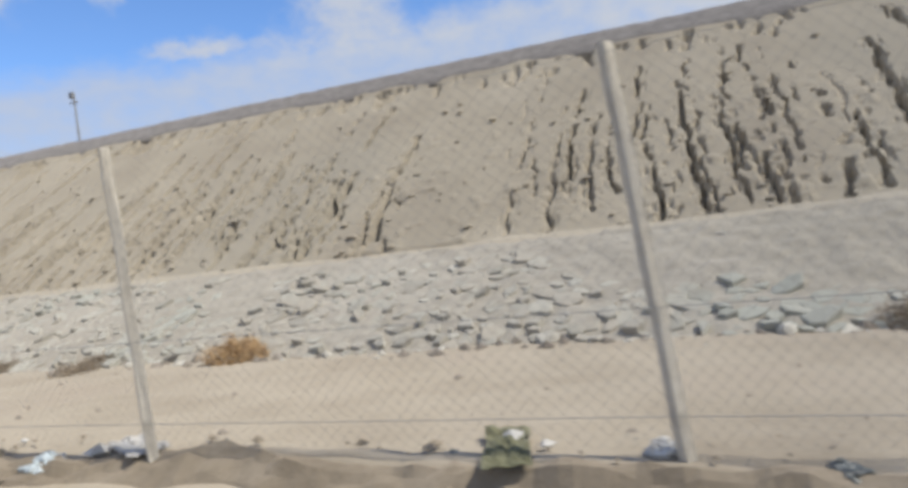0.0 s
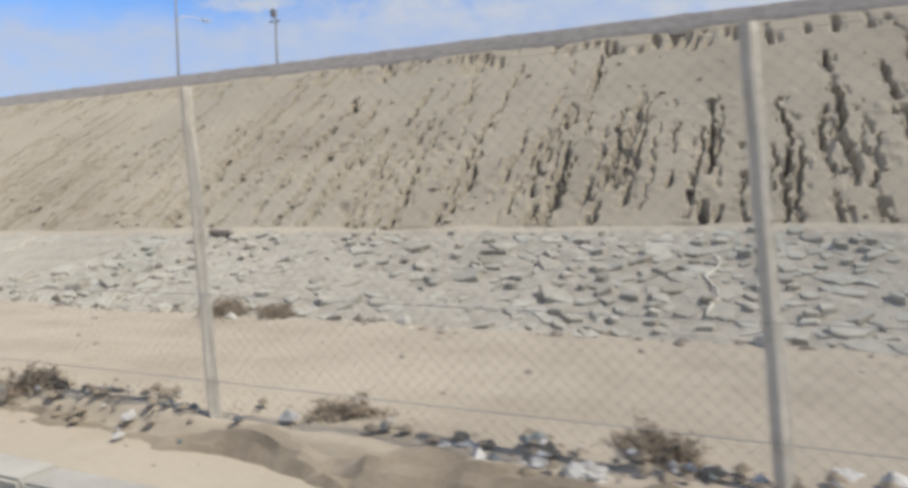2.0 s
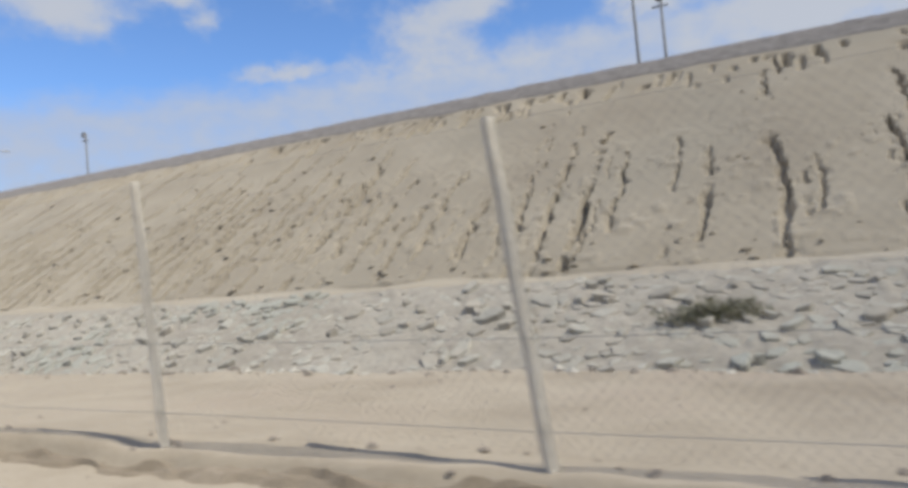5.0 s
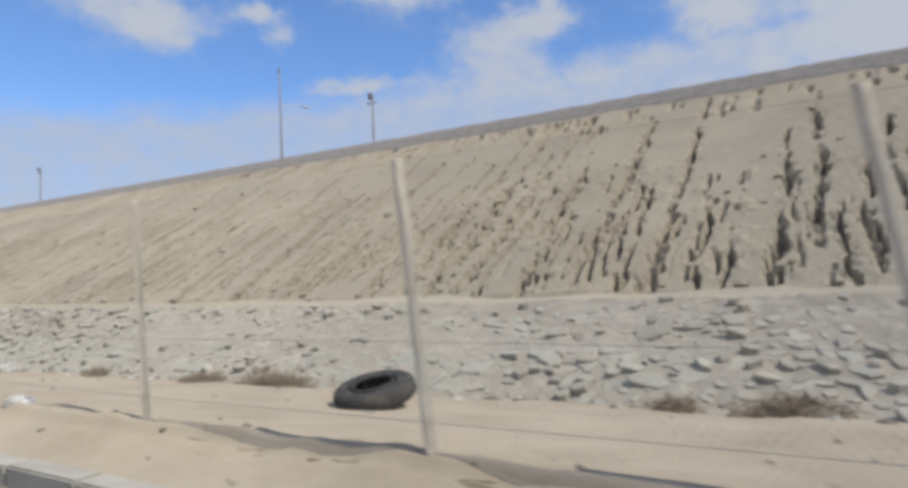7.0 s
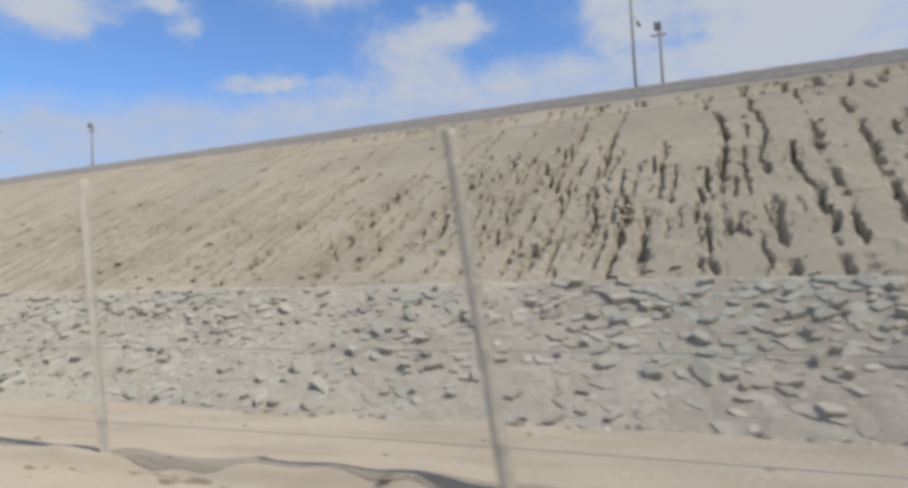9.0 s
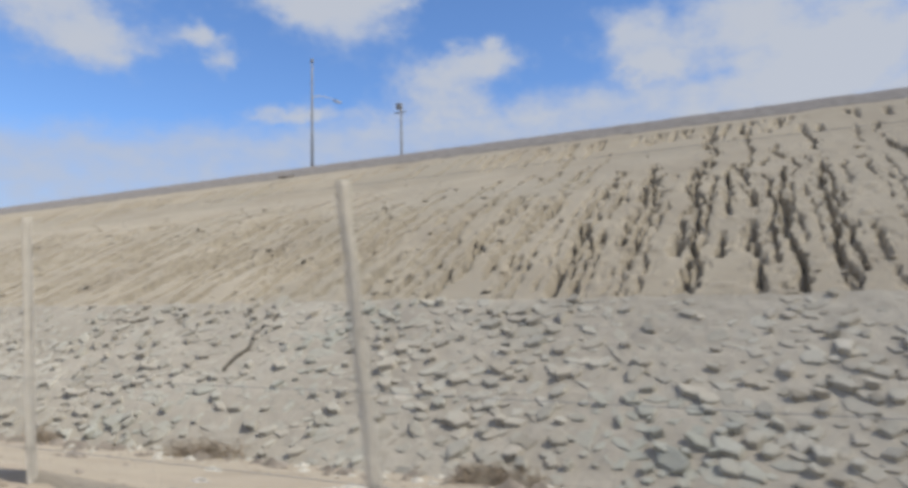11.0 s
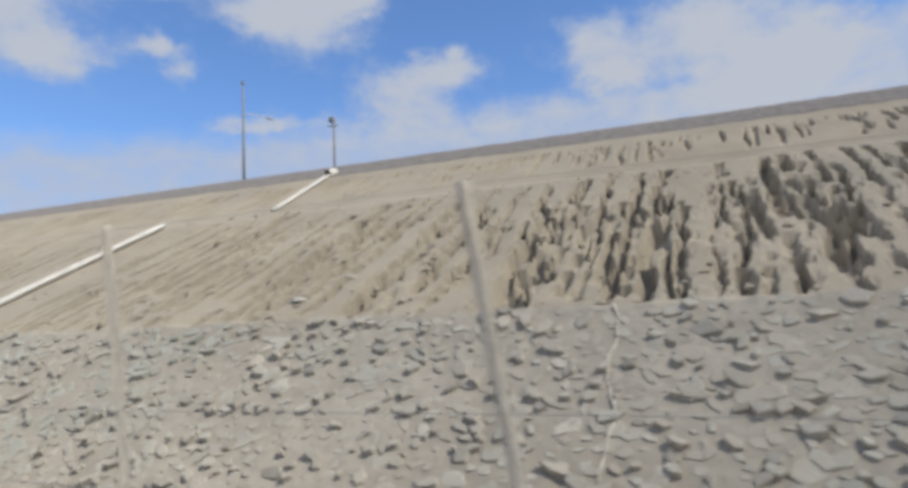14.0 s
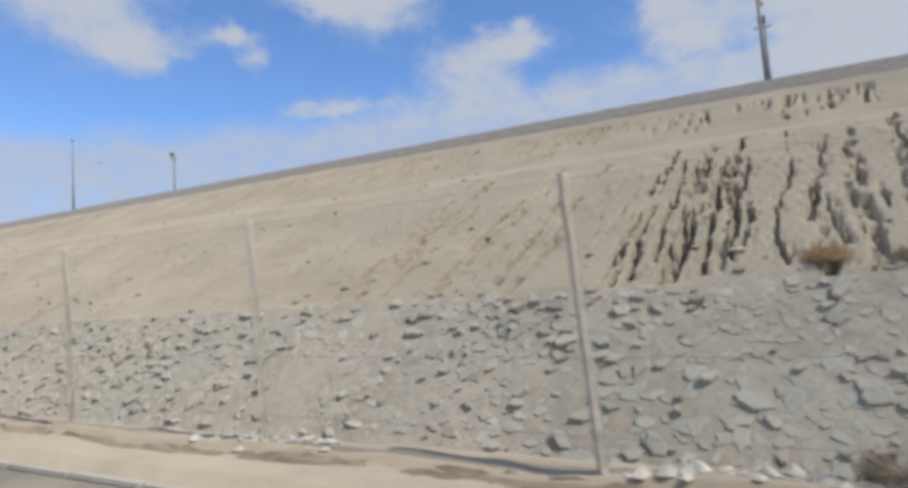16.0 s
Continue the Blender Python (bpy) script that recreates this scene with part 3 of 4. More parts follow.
def far_pole():
    pole = empty("utility_pole", Matrix(), "grey utility pole with a small box at its top", "utility pole", "poles along the crest")
    bm = bmesh.new()
    tube(bm, [(0, 0, -0.3), (0, 0, 5), (0, 0, 10.3)], [0.14, 0.12, 0.09], 10)
    part("shaft", bm, M_POLE, pole, smooth=True)
    bm = bmesh.new()
    box(bm, (0.5, 0.4, 0.55), (-0.12, -0.1, 10.2), bevel=0.05)
    part("box", bm, M_POLE, pole)
    bm = bmesh.new()
    box(bm, (1.1, 0.1, 0.1), (-0.1, 0, 9.6))
    part("crossarm", bm, M_POLE, pole)
    return pole


NEAR = [(-52.5, 39.2, 19.2), (-117.5, 39.8, 19.3), (-175.7, 37.5, 19.2), (-237.1, 37.7, 19.1), (-300.2, 38.5, 19.5), (-362, 38.5, 19.5), (9.5, 39.0, 18.8)]
FAR = [(-52.4, 50.6, 19.4), (-117.1, 51.5, 19.8), (-176.2, 50.6, 19.8), (-237.4, 49.9, 19.8), (-299.6, 49.9, 20.0), (-361, 50, 20.0), (10.5, 50, 19.4)]
for build, places, top in ((near_pole, NEAR, 10.6), (far_pole, FAR, 10.45)):
    first = build()
    for i, (x, y, z) in enumerate(places):
        base = float(along(CREST_Z, x)) - 0.1
        m = pose(x, y, base) @ Matrix.Diagonal((1, 1, (z - base) / top, 1))
        if i == 0:
            first.matrix_world = m
        else:
            c = copy_thing(first, pose(x, y, base))
            c.scale = (1, 1, (z - base) / top)


# ---- drain chute, drain cords and cracks on the slope ----
def slope_frame(x, y):
    """A place on the slope or on the pitched toe at x, y: height and steepness."""
    by, bz, sy = float(along(BENCH_Y, x)), float(along(BENCH_Z, x)), float(along(BASE_Y, x))
    if y > sy:
        cy, cz = float(along(CREST_Y, x)), float(along(CREST_Z, x))
        k = (cz - bz) / (cy - sy)
        return bz + k * (y - sy) - float(berm(x, (y - sy) / (cy - sy))), math.atan(k)
    if y > by:
        return bz, 0.0
    fy, fz = float(along(FOOT_Y, x)) - 0.15, float(along(FOOT_Z, x)) - 0.05
    k = (bz - fz) / (by - fy)
    return fz + k * (y - fy), math.atan(k)


def chute_run(name, x0, y0, x1, y1, width, parent):
    """A stepped concrete channel between two places on the slope, with raised rims."""
    z0, tilt = slope_frame(x0, y0)
    z1, _ = slope_frame(x1, y1)
    a, b = Vector((x0, y0, z0 + 0.05)), Vector((x1, y1, z1 + 0.05))
    d = (b - a).normalized()
    side = d.cross(Vector((0, 0, 1))).normalized()
    up = side.cross(d)
    n = int((b - a).length / 0.52)
    for sgn in (-1, 1):
        bm = bmesh.new()
        pts = [a + (b - a) * (i / 8) + side * sgn * (width / 2 + 0.03) + up * (0.10 + 0.012 * math.sin(i * 2.3 + sgn)) for i in range(9)]
        tube(bm, pts, [0.06] * 9, 6)
        part("rim", bm, M_CHUTE, parent, smooth=True)
    bm = bmesh.new()
    box(bm, (width, (b - a).length, 0.10), (0, 0, 0), bevel=0.01)
    ob = part("bed", bm, M_CHUTE, parent)
    m = Matrix((side, d, up)).transposed().to_4x4()
    m.translation = (a + b) / 2 + up * 0.04
    ob.matrix_world = m
    step_mesh = None
    for i in range(n):
        if step_mesh is None:
            bm = bmesh.new()
            box(bm, (width, 0.2, 0.13), (0, 0, 0), (14, 0, 0), 0.03)
            ob = part("step", bm, M_CHUTE, parent)
            step_mesh = ob.data
        else:
            ob = new("step", step_mesh)
            ob.parent = parent
        m = m.copy()
        m.translation = a + (b - a) * ((i + 0.5) / n) + up * 0.06
        ob.matrix_world = m


chute = empty("drain_chute", Matrix(), "white stepped concrete drain chute running down the slope", "drain chute")
chute_run("lower", -226.4, 12.5, -226.85, 20.9, 0.16, chute)
chute_run("upper", -227.0, 28.1, -227.1, 33.3, 0.18, chute)
bm = bmesh.new()
hz, ht = slope_frame(-227.1, 33.5)
tube(bm, [(-227.1, 33.2, hz + 0.12), (-227.1, 34.0, hz + 0.34)], [0.24, 0.24], 14, cap=False)
tube(bm, [(-227.1, 34.0, hz + 0.34), (-227.1, 33.2, hz + 0.12)], [0.17, 0.17], 14, cap=False)
part("pipe", bm, M_CHUTE, chute, "round concrete outlet pipe", smooth=True)
# a flat disc across the pipe, its black standing in for the inner shade
bm = bmesh.new()
bmesh.ops.create_circle(bm, cap_ends=True, segments=14, radius=0.19, matrix=pose(-227.1, 33.3, hz + 0.15, 90 - math.degrees(ht), 0, 0))
part("bore", bm, M_HOLE, chute, "dark disc painted as the shade in the pipe opening")
bm = bmesh.new()
az_, _ = slope_frame(-226.6, 11.6)
tube(bm, [(-226.35, 12.55, az_ + 0.16), (-226.4, 11.9, az_ + 0.12), (-226.55, 11.45, az_ + 0.10), (-226.75, 11.05, az_ - 0.12)], [0.15, 0.12, 0.10, 0.07], 7)
part("apron", bm, M_CHUTE, chute, smooth=True)


def cord(name, mat, label, category, x, frac0, frac1, radius, seed, group=""):
    """A wandering line down the stone toe."""
    rng = random.Random(seed)
    fy, by = float(along(FOOT_Y, x)), float(along(BENCH_Y, x))
    pts, rad = [], []
    n = 26
    for i in range(n + 1):
        y = fy + (by - fy) * (frac0 + (frac1 - frac0) * i / n)
        z, _ = slope_frame(x, y)
        pts.append((x + 0.07 * math.sin(i * 0.45 + seed) + rng.uniform(-0.025, 0.025), y, z + 0.035))
        rad.append(radius * rng.uniform(0.35, 1.25))
    bm = bmesh.new()
    tube(bm, pts, rad, 6)
    ob = part(name, bm, mat, smooth=True)
    tagged(ob, label, category, group)


for i, (x, f0, f1) in enumerate(((-170.1, 0.15, 0.80), (-194.5, 0.74, 0.93), (-207.6, 0.2, 0.98), (-220.9, 0.1, 0.82), (-233.0, 0.2, 0.84), (-234.4, 0.45, 0.60), (-245.6, 0.24, 0.44), (-71.2, 0.12, 0.52), (-15.35, 0.15, 0.68), (-28.7, 0.1, 0.9))):
    cord("mortar_line", M_MORTAR, "pale ragged mortar line down the stone-pitched toe", "mortar line", x, f0, f1, 0.021, 40 + i, "mortar lines down the stones")
# the crack is drawn as a dark tube laid over the stones
cord("crack", M_CRACK, "dark crack down the stone-pitched toe", "crack", -156.8, 0.45, 0.88, 0.036, 60)

# ---- fence ----
STRAY = {-80: -0.04, -78: 0.03, -76: -0.09, -75: 0.02, -73: -0.04, -72: 0.07, -70: 0.19, -69: -0.13, -66: -0.03, -64: 0.05, -63: -0.02, -60: -0.04, -57: 0.06, -54: -0.05, -53: 0.03, -36: 0.03, -35: -0.02, -33: -0.11, -32: 0.08, -31: 0.04, -30: 0.03, -29: 0.2, -26: -0.25, -25: 0.08, -24: -0.11, -12: -0.1, -11: 0.11, -8: 0.04, -6: -0.09, -5: -0.03, -4: 0.13, -3: 0.11, -2: -0.08, -1: -0.03, 0: -0.09, 1: 0.1}
fence = empty("fence", pose(0, FENCE_Y, 0), "wire-mesh fence on pale concrete posts along the road verge", "fence")
PX = {}
post_mesh = None
rng = random.Random(4)
for k in range(-113, 8):
    x = k * BAY + STRAY.get(k, 0.0)
    PX[k] = (x, float(bend(x)), float(along(FENCE_Z, x)))
    if post_mesh is None:
        bm = bmesh.new()
        n = 10
        rings = []
        for i in range(n + 1):
            h, c = 0.032 - 0.002 * i / n, 0.007
            ox, oy = 0.003 * math.sin(i * 1.9), 0.003 * math.cos(i * 2.7)
            outline = [(h, -h + c), (h, h - c), (h - c, h), (-h + c, h), (-h, h - c), (-h, -h + c), (-h + c, -h), (h - c, -h)]
            rings.append([bm.verts.new((px + ox, py + oy, -0.3 + (POST_H + 0.3) * i / n)) for px, py in outline])
        for r0, r1 in zip(rings, rings[1:]):
            for q in range(8):
                bm.faces.new((r0[q], r0[(q + 1) % 8], r1[(q + 1) % 8], r1[q]))
        bm.faces.new(rings[-1])
        bm.faces.new(rings[0][::-1])
        p = part("post", bm, M_POST, fence)
        post_mesh = p.data
    else:
        p = new("post", post_mesh)
        p.parent = fence
    p.location = PX[k]
    p.rotation_euler = (radians(rng.uniform(-0.6, 0.6)), radians(rng.uniform(-0.6, 0.6)), 0.9 + rng.uniform(-0.08, 0.08))

for z, r in ((0.25, 0.0028), (0.76, 0.0028), (1.96, 0.0012)):
    bm = bmesh.new()
    keys = sorted(PX)
    tube(bm, [(PX[k][0], PX[k][1] - 0.036, PX[k][2] + z + 0.012 * math.sin(k * 2.1 + z)) for k in keys], [r] * len(keys), 4)
    part("tension_wire", bm, M_WIRE, fence)

mesh_data = None
for k in sorted(PX)[:-1]:
    (x0, y0, z0), (x1, y1, z1) = PX[k], PX[k + 1]
    if mesh_data is None:
        bm = bmesh.new()
        pitch, lo, hi = 0.075, 0.10, 1.96
        h = hi - lo
        i = -int(h / pitch) - 1
        while i * pitch < 1.0 * BAY:
            for sgn in (1, -1):
                a0, a1 = i * pitch, i * pitch + h
                za, zb = lo, hi
                if a0 < 0:
                    za, a0 = lo - a0, 0.0
                if a1 > BAY:
                    zb, a1 = hi - (a1 - BAY), BAY
                if za < zb:
                    p0, p1 = Vector((a0, 0.002 * sgn, za)), Vector((a1, 0.002 * sgn, zb))
                    if sgn < 0:
                        p0.z, p1.z = lo + hi - p0.z, lo + hi - p1.z
                    d = (p1 - p0).normalized()
                    u, v = Vector((0, 1, 0)), d.cross(Vector((0, 1, 0)))
                    ring = [[bm.verts.new(p + 0.0008 * (math.cos(q) * u + math.sin(q) * v)) for q in (0, 2.094, 4.189)] for p in (p0, p1)]
                    for q in range(3):
                        bm.faces.new((ring[0][q], ring[0][(q + 1) % 3], ring[1][(q + 1) % 3], ring[1][q]))
            i += 1
        m = part("mesh_panel", bm, M_WIRE, fence)
        mesh_data = m.data
    else:
        m = new("mesh_panel", mesh_data)
        m.parent = fence
    m.location = (x0, y0 - 0.03, z0)
    m.rotation_euler = (0, -math.atan2(z1 - z0, x1 - x0), math.atan2(y1 - y0, x1 - x0))
    m.scale = ((x1 - x0) / BAY, 1, 1)

bm = bmesh.new()
bx, by_, bz_ = PX[-4]
tube(bm, [(bx - 0.02, by_ - 0.03, bz_ + 0.36), (bx - 0.16, by_ - 0.08, bz_ + 0.2), (bx - 0.36, by_ - 0.12, bz_ + 0.02)], [0.014, 0.016, 0.018], 6)
part("brace", bm, M_WOOD, fence, "short rusty brace")

# ---- kerb ----
kerb = new("kerb")
tagged(kerb, "low grey concrete kerb along the road's edge", "kerb", kind="structure")
kerb_mesh = None
for i in range(264):
    x = 7.0 - i
    if kerb_mesh is None:
        bm = bmesh.new()
        box(bm, (0.985, 0.235, 0.32), (0, 0, -0.11), bevel=0.018)
        k = part("kerbstone", bm, M_KERB, kerb)
        kerb_mesh = k.data
    else:
        k = new("kerbstone", kerb_mesh)
        k.parent = kerb
    k.location = (x, 4.175 + float(bend(x)), rng.uniform(-0.006, 0.006) - float(np.interp(-x, [205, 232], [0, 0.11])))
    k.rotation_euler = (0, 0, math.atan2(float(bend(x + 0.5) - bend(x - 0.5)), 1.0))

# ---- loose things ----


def lump(size, rough, seed, levels=3, flat=0.35, freq=2.4):
    """A crumpled or broken body that sits on the ground."""
    bm = bmesh.new()
    bmesh.ops.create_icosphere(bm, subdivisions=levels, radius=1.0)
    off = Vector((seed * 7.13, seed * 3.7, seed * 1.9))
    for v in bm.verts:
        n = v.co.normalized()
        r = 1 + rough * (noise.noise(n * freq * 0.5 + off) * 1.2 + abs(noise.noise(n * freq + off)) * 1.0 - 0.3 + 0.4 * noise.noise(n * freq * 2.6 + off))
        p = n * r
        p.z = max(p.z, -flat)
        v.co = Vector((p.x * size[0], p.y * size[1], (p.z + flat) * size[2]))
    return bm


def lay(ob, x, y, turn=0.0, sink=0.015):
    ob.location = (x, y, gz(x, y) - sink)
    ob.rotation_euler = (0, 0, turn)
    return ob


def foot(x, dy=0.0):
    return float(along(FOOT_Y, x)) + dy


def bag(x, y, s, mat, label, seed, tall=0.6):
    ob = part("plastic_bag", lump((s, s * 0.75, s * tall), 0.34, seed, 4, 0.45, 3.2), mat, smooth=False)
    tagged(lay(ob, x, y, seed * 1.3), label, "plastic bag", "litter along the fence")
    bm = bmesh.new()
    tube(bm, [(0, 0, s * tall * 1.2), (s * 0.12, 0, s * tall * 1.45), (s * 0.3, s * 0.05, s * tall * 1.5)], [s * 0.16, s * 0.07, s * 0.16], 6)
    part("knot", bm, mat, ob)


for i, (x, y, s) in enumerate(((-3.17, 4.80, 0.17), (-8.0, 5.03, 0.12), (-15.84, 4.86, 0.10), (-31.58, 5.22, 0.14), (-31.36, 5.25, 0.10), (-29.2, 5.10, 0.11), (-28.65, 5.14, 0.085), (-28.4, 5.2, 0.075), (-36.06, 4.84, 0.16), (-100.7, 9.1, 0.22), (-94.89, 9.0, 0.25), (3.0, 5.0, 0.10), (-86.1, 5.12, 0.13))):
    bag(x, y, s, M_BAG, "crumpled white plastic bag on the dirt", 3 + i)
for i, (x, y, s) in enumerate(((-11.16, 4.98, 0.20), (-21.66, 5.2, 0.22), (-22.9, 5.2, 0.10), (3.73, 4.85, 0.10), (-29.68, 5.85, 0.09))):
    bag(x, y, s, M_BAGDARK, "dark crumpled refuse bag beside the fence", 23 + i, 0.6)
for i, (x, y, s) in enumerate(((-25.3, 5.03, 0.13), (-0.98, 4.88, 0.15))):
    bag(x, y, s, M_BAGBLUE, "pale blue crumpled plastic on the dirt ridge", 33 + i, 0.6)


def carton(x, y, size, mat, label, turn, tip):
    bm = bmesh.new()
    box(bm, size, (0, 0, size[2] * 0.5 + 0.02), (tip, tip * 0.6, 0), 0.008)
    ob = part("box", bm, mat)
    tagged(lay(ob, x, y, turn), label, "box", "litter along the fence")
    bm = bmesh.new()
    box(bm, (size[0] * 0.9, size[1] * 0.5, 0.008), (0, size[1] * 0.55, size[2] + 0.02), (24 + tip, 0, 0))
    part("flap", bm, mat, ob)


carton(-4.08, 4.74, (0.17, 0.13, 0.15), M_BAG, "small white foam box on the dirt", 0.4, 14)
carton(-10.82, 4.95, (0.26, 0.16, 0.10), M_PINK, "pale pink cardboard box beside the fence", 0.1, -8)


def sheet(name, x, y, sx, sy, mat, label, seed, category):
    bm = bmesh.new()
    bmesh.ops.create_grid(bm, x_segments=14, y_segments=10, size=1.0)
    for v in bm.verts:
        p = v.co.copy()
        w = noise.noise(Vector((p.x * 1.6 + seed, p.y * 1.6, seed)))
        v.co = Vector((p.x * sx + 0.06 * w * sx, p.y * sy * (1 + 0.2 * noise.noise(Vector((p.x * 2, seed, 0)))), 0.03 + 0.05 * abs(w) + 0.03 * noise.noise(Vector((p.x * 5 + seed, p.y * 5, 1)))))
    g = bmesh.ops.solidify(bm, geom=bm.faces[:], thickness=0.006)
    ob = part(name, bm, mat)
    tagged(lay(ob, x, y, seed * 0.9, 0.0), label, category, "litter along the fence")


sheet("foam_sheet", -32.85, 4.62, 0.27, 0.12, M_BAG, "bent white foam sheet lying on the verge", 1.0, "sheet")
sheet("plastic_sheet", 2.2, 5.05, 0.30, 0.12, M_OLIVE, "dirty green plastic sheet on the ridge", 2.0, "sheet")
sheet("plastic_sheet", -0.35, 5.05, 0.25, 0.12, M_BAG, "pale plastic sheet on the ridge", 3.0, "sheet")
sheet("plastic_sheet", -35.4, 5.06, 0.26, 0.11, M_BAG, "torn pale plastic sheet on the ridge", 4.0, "sheet")
sheet("concrete_slab", -151.2, 6.2, 0.26, 0.16, M_PALE, "broken pale slab lying behind the fence", 5.0, "slab")

for i, (x, y, s) in enumerate(((-14.45, 5.0, 0.055), (-14.74, 5.36, 0.05), (-11.56, 5.05, 0.04), (-13.64, 5.1, 0.05), (-14.76, 5.32, 0.05), (-27.62, 5.2, 0.06), (-28.85, 5.12, 0.05), (-30.2, 5.36, 0.05), (-28.27, 5.38, 0.06),
                             (-152.6, 6.05, 0.06), (-149.6, 6.3, 0.06), (-240.8, 4.3, 0.06), (-245.7, 4.62, 0.06), (-16.1, 5.0, 0.06), (-16.5, 5.1, 0.05), (-15.3, 5.15, 0.06), (-18.7, 4.93, 0.05), (-39.8, 5.15, 0.06), (-38.4, 5.08, 0.05), (-5.9, 5.1, 0.07))):
    ob = part("wrapper", lump((s * 1.5, s, s * 0.7), 0.5, 50 + i, 2, 0.2, 3.0), M_BAG)
    tagged(lay(ob, x, y, i * 1.1), "crumpled pale wrapper on the dirt ridge", "wrapper", "litter along the fence")


def stone(x, y, s, mat, label, seed, group=""):
    ob = part("rock", lump((s, s * 0.8, s * 0.7), 0.45, seed, 2, 0.35, 1.6), mat)
    tagged(lay(ob, x, y, seed * 0.7), label, "rock", group)


for i, (x, y, s) in enumerate(((-13.2, 4.66, 0.085), (-13.1, 4.43, 0.03), (-12.4, 4.64, 0.035), (-11.8, 4.6, 0.05), (-11.7, 4.5, 0.05), (-32.4, 8.2, 0.09), (-36.1, 6.5, 0.10), (-36.4, 9.0, 0.16), (-98.4, 9.2, 0.16), (-99.9, 9.3, 0.12), (-106.3, 8.3, 0.09),
                             (-82.3, 4.66, 0.04), (-82.4, 4.7, 0.03), (-90.3, 4.8, 0.05), (-90.1, 4.72, 0.04), (-98.5, 4.85, 0.04), (-99.6, 4.95, 0.04))):
    stone(x, y, s, M_ROCK, "loose brown rock on the sandy ground", 80 + i, "loose rocks")
for i, (x, dy, s) in enumerate(((-2.3, -0.1, 0.10), (-1.1, -0.1, 0.09), (1.65, -0.05, 0.16), (2.2, -0.1, 0.10), (4.0, -0.1, 0.12), (-14.9, -0.1, 0.13), (-18.7, -0.1, 0.12), (-105.3, -0.1, 0.14), (5.4, -0.1, 0.1), (-4.2, -0.15, 0.08), (-22.5, -0.1, 0.12))):
    stone(x, foot(x, dy), s, M_PALE, "pale rubble lump at the foot of the stones", 110 + i, "rubble at the foot")
for i, (x, w, s) in enumerate(((-214.9, 0.04, 0.16), (-214.2, 0.09, 0.12), (-228.3, 0.3, 0.10), (-236.9, 0.05, 0.13))):
    sx_, sy_ = x, float(slope_point(x, w)[0])
    ob = part("rock", lump((s * 1.4, s * 0.7, s * 0.5), 0.3, 130 + i, 2, 0.3, 1.6), M_PALE)
    ob.location = (sx_, sy_, slope_frame(sx_, sy_)[0] + 0.01)
    tagged(ob, "pale stone lodged on the slope", "rock", "loose rocks")
for x, y, w_ in ((-173.2, 31.9, 1.1), (-23.8, 11.45, 0.5)):
    bm = bmesh.new()
    box(bm, (w_, 0.12, 0.10), (0, 0, 0.05), (20, 2, 4), 0.02)
    ob = part("plank", bm, M_ROCK)
    ob.location = (x, y, slope_frame(x, y)[0] + 0.02)
    tagged(ob, "dark weathered plank lying on the slope", "plank")


def tyre(x, y):
    bm = bmesh.new()
    R, r, n, m = 0.37, 0.115, 40, 12
    rings = []
    for i in range(n):
        a = 2 * math.pi * i / n
        ring = []
        for j in range(m):
            b = 2 * math.pi * j / m
            px = abs(math.cos(b)) ** 0.6 * math.copysign(1, math.cos(b)) * r
            pz = abs(math.sin(b)) ** 0.6 * math.copysign(1, math.sin(b)) * r * 0.95
            if px > r * 0.85:
                px += 0.012 * (i % 2)
            ring.append(bm.verts.new(((R + px) * math.cos(a), (R + px) * math.sin(a), pz)))
        rings.append(ring)
    for i in range(n):
        for j in range(m):
            if 4 <= j <= 6:
                continue
            bm.faces.new((rings[i][j], rings[(i + 1) % n][j], rings[(i + 1) % n][(j + 1) % m], rings[i][(j + 1) % m]))
    bmesh.ops.recalc_face_normals(bm, faces=bm.faces[:])
    root = empty("tyre", pose(x, y, gz(x, y) + 0.17, 12, -6, 20), "worn black truck tyre lying at the embankment's foot", "tyre")
    carcass = part("carcass", bm, M_RUBBER, root, smooth=True)
    bm = bmesh.new()
    for zz in (-0.10, 0.10):
        tube(bm, [((R - 0.12) * math.cos(2 * math.pi * i / 32), (R - 0.12) * math.sin(2 * math.pi * i / 32), zz) for i in range(33)], [0.018] * 33, 6, cap=False)
    part("bead", bm, M_RUBBER, carcass, smooth=True)


tyre(-83.45, 7.75)


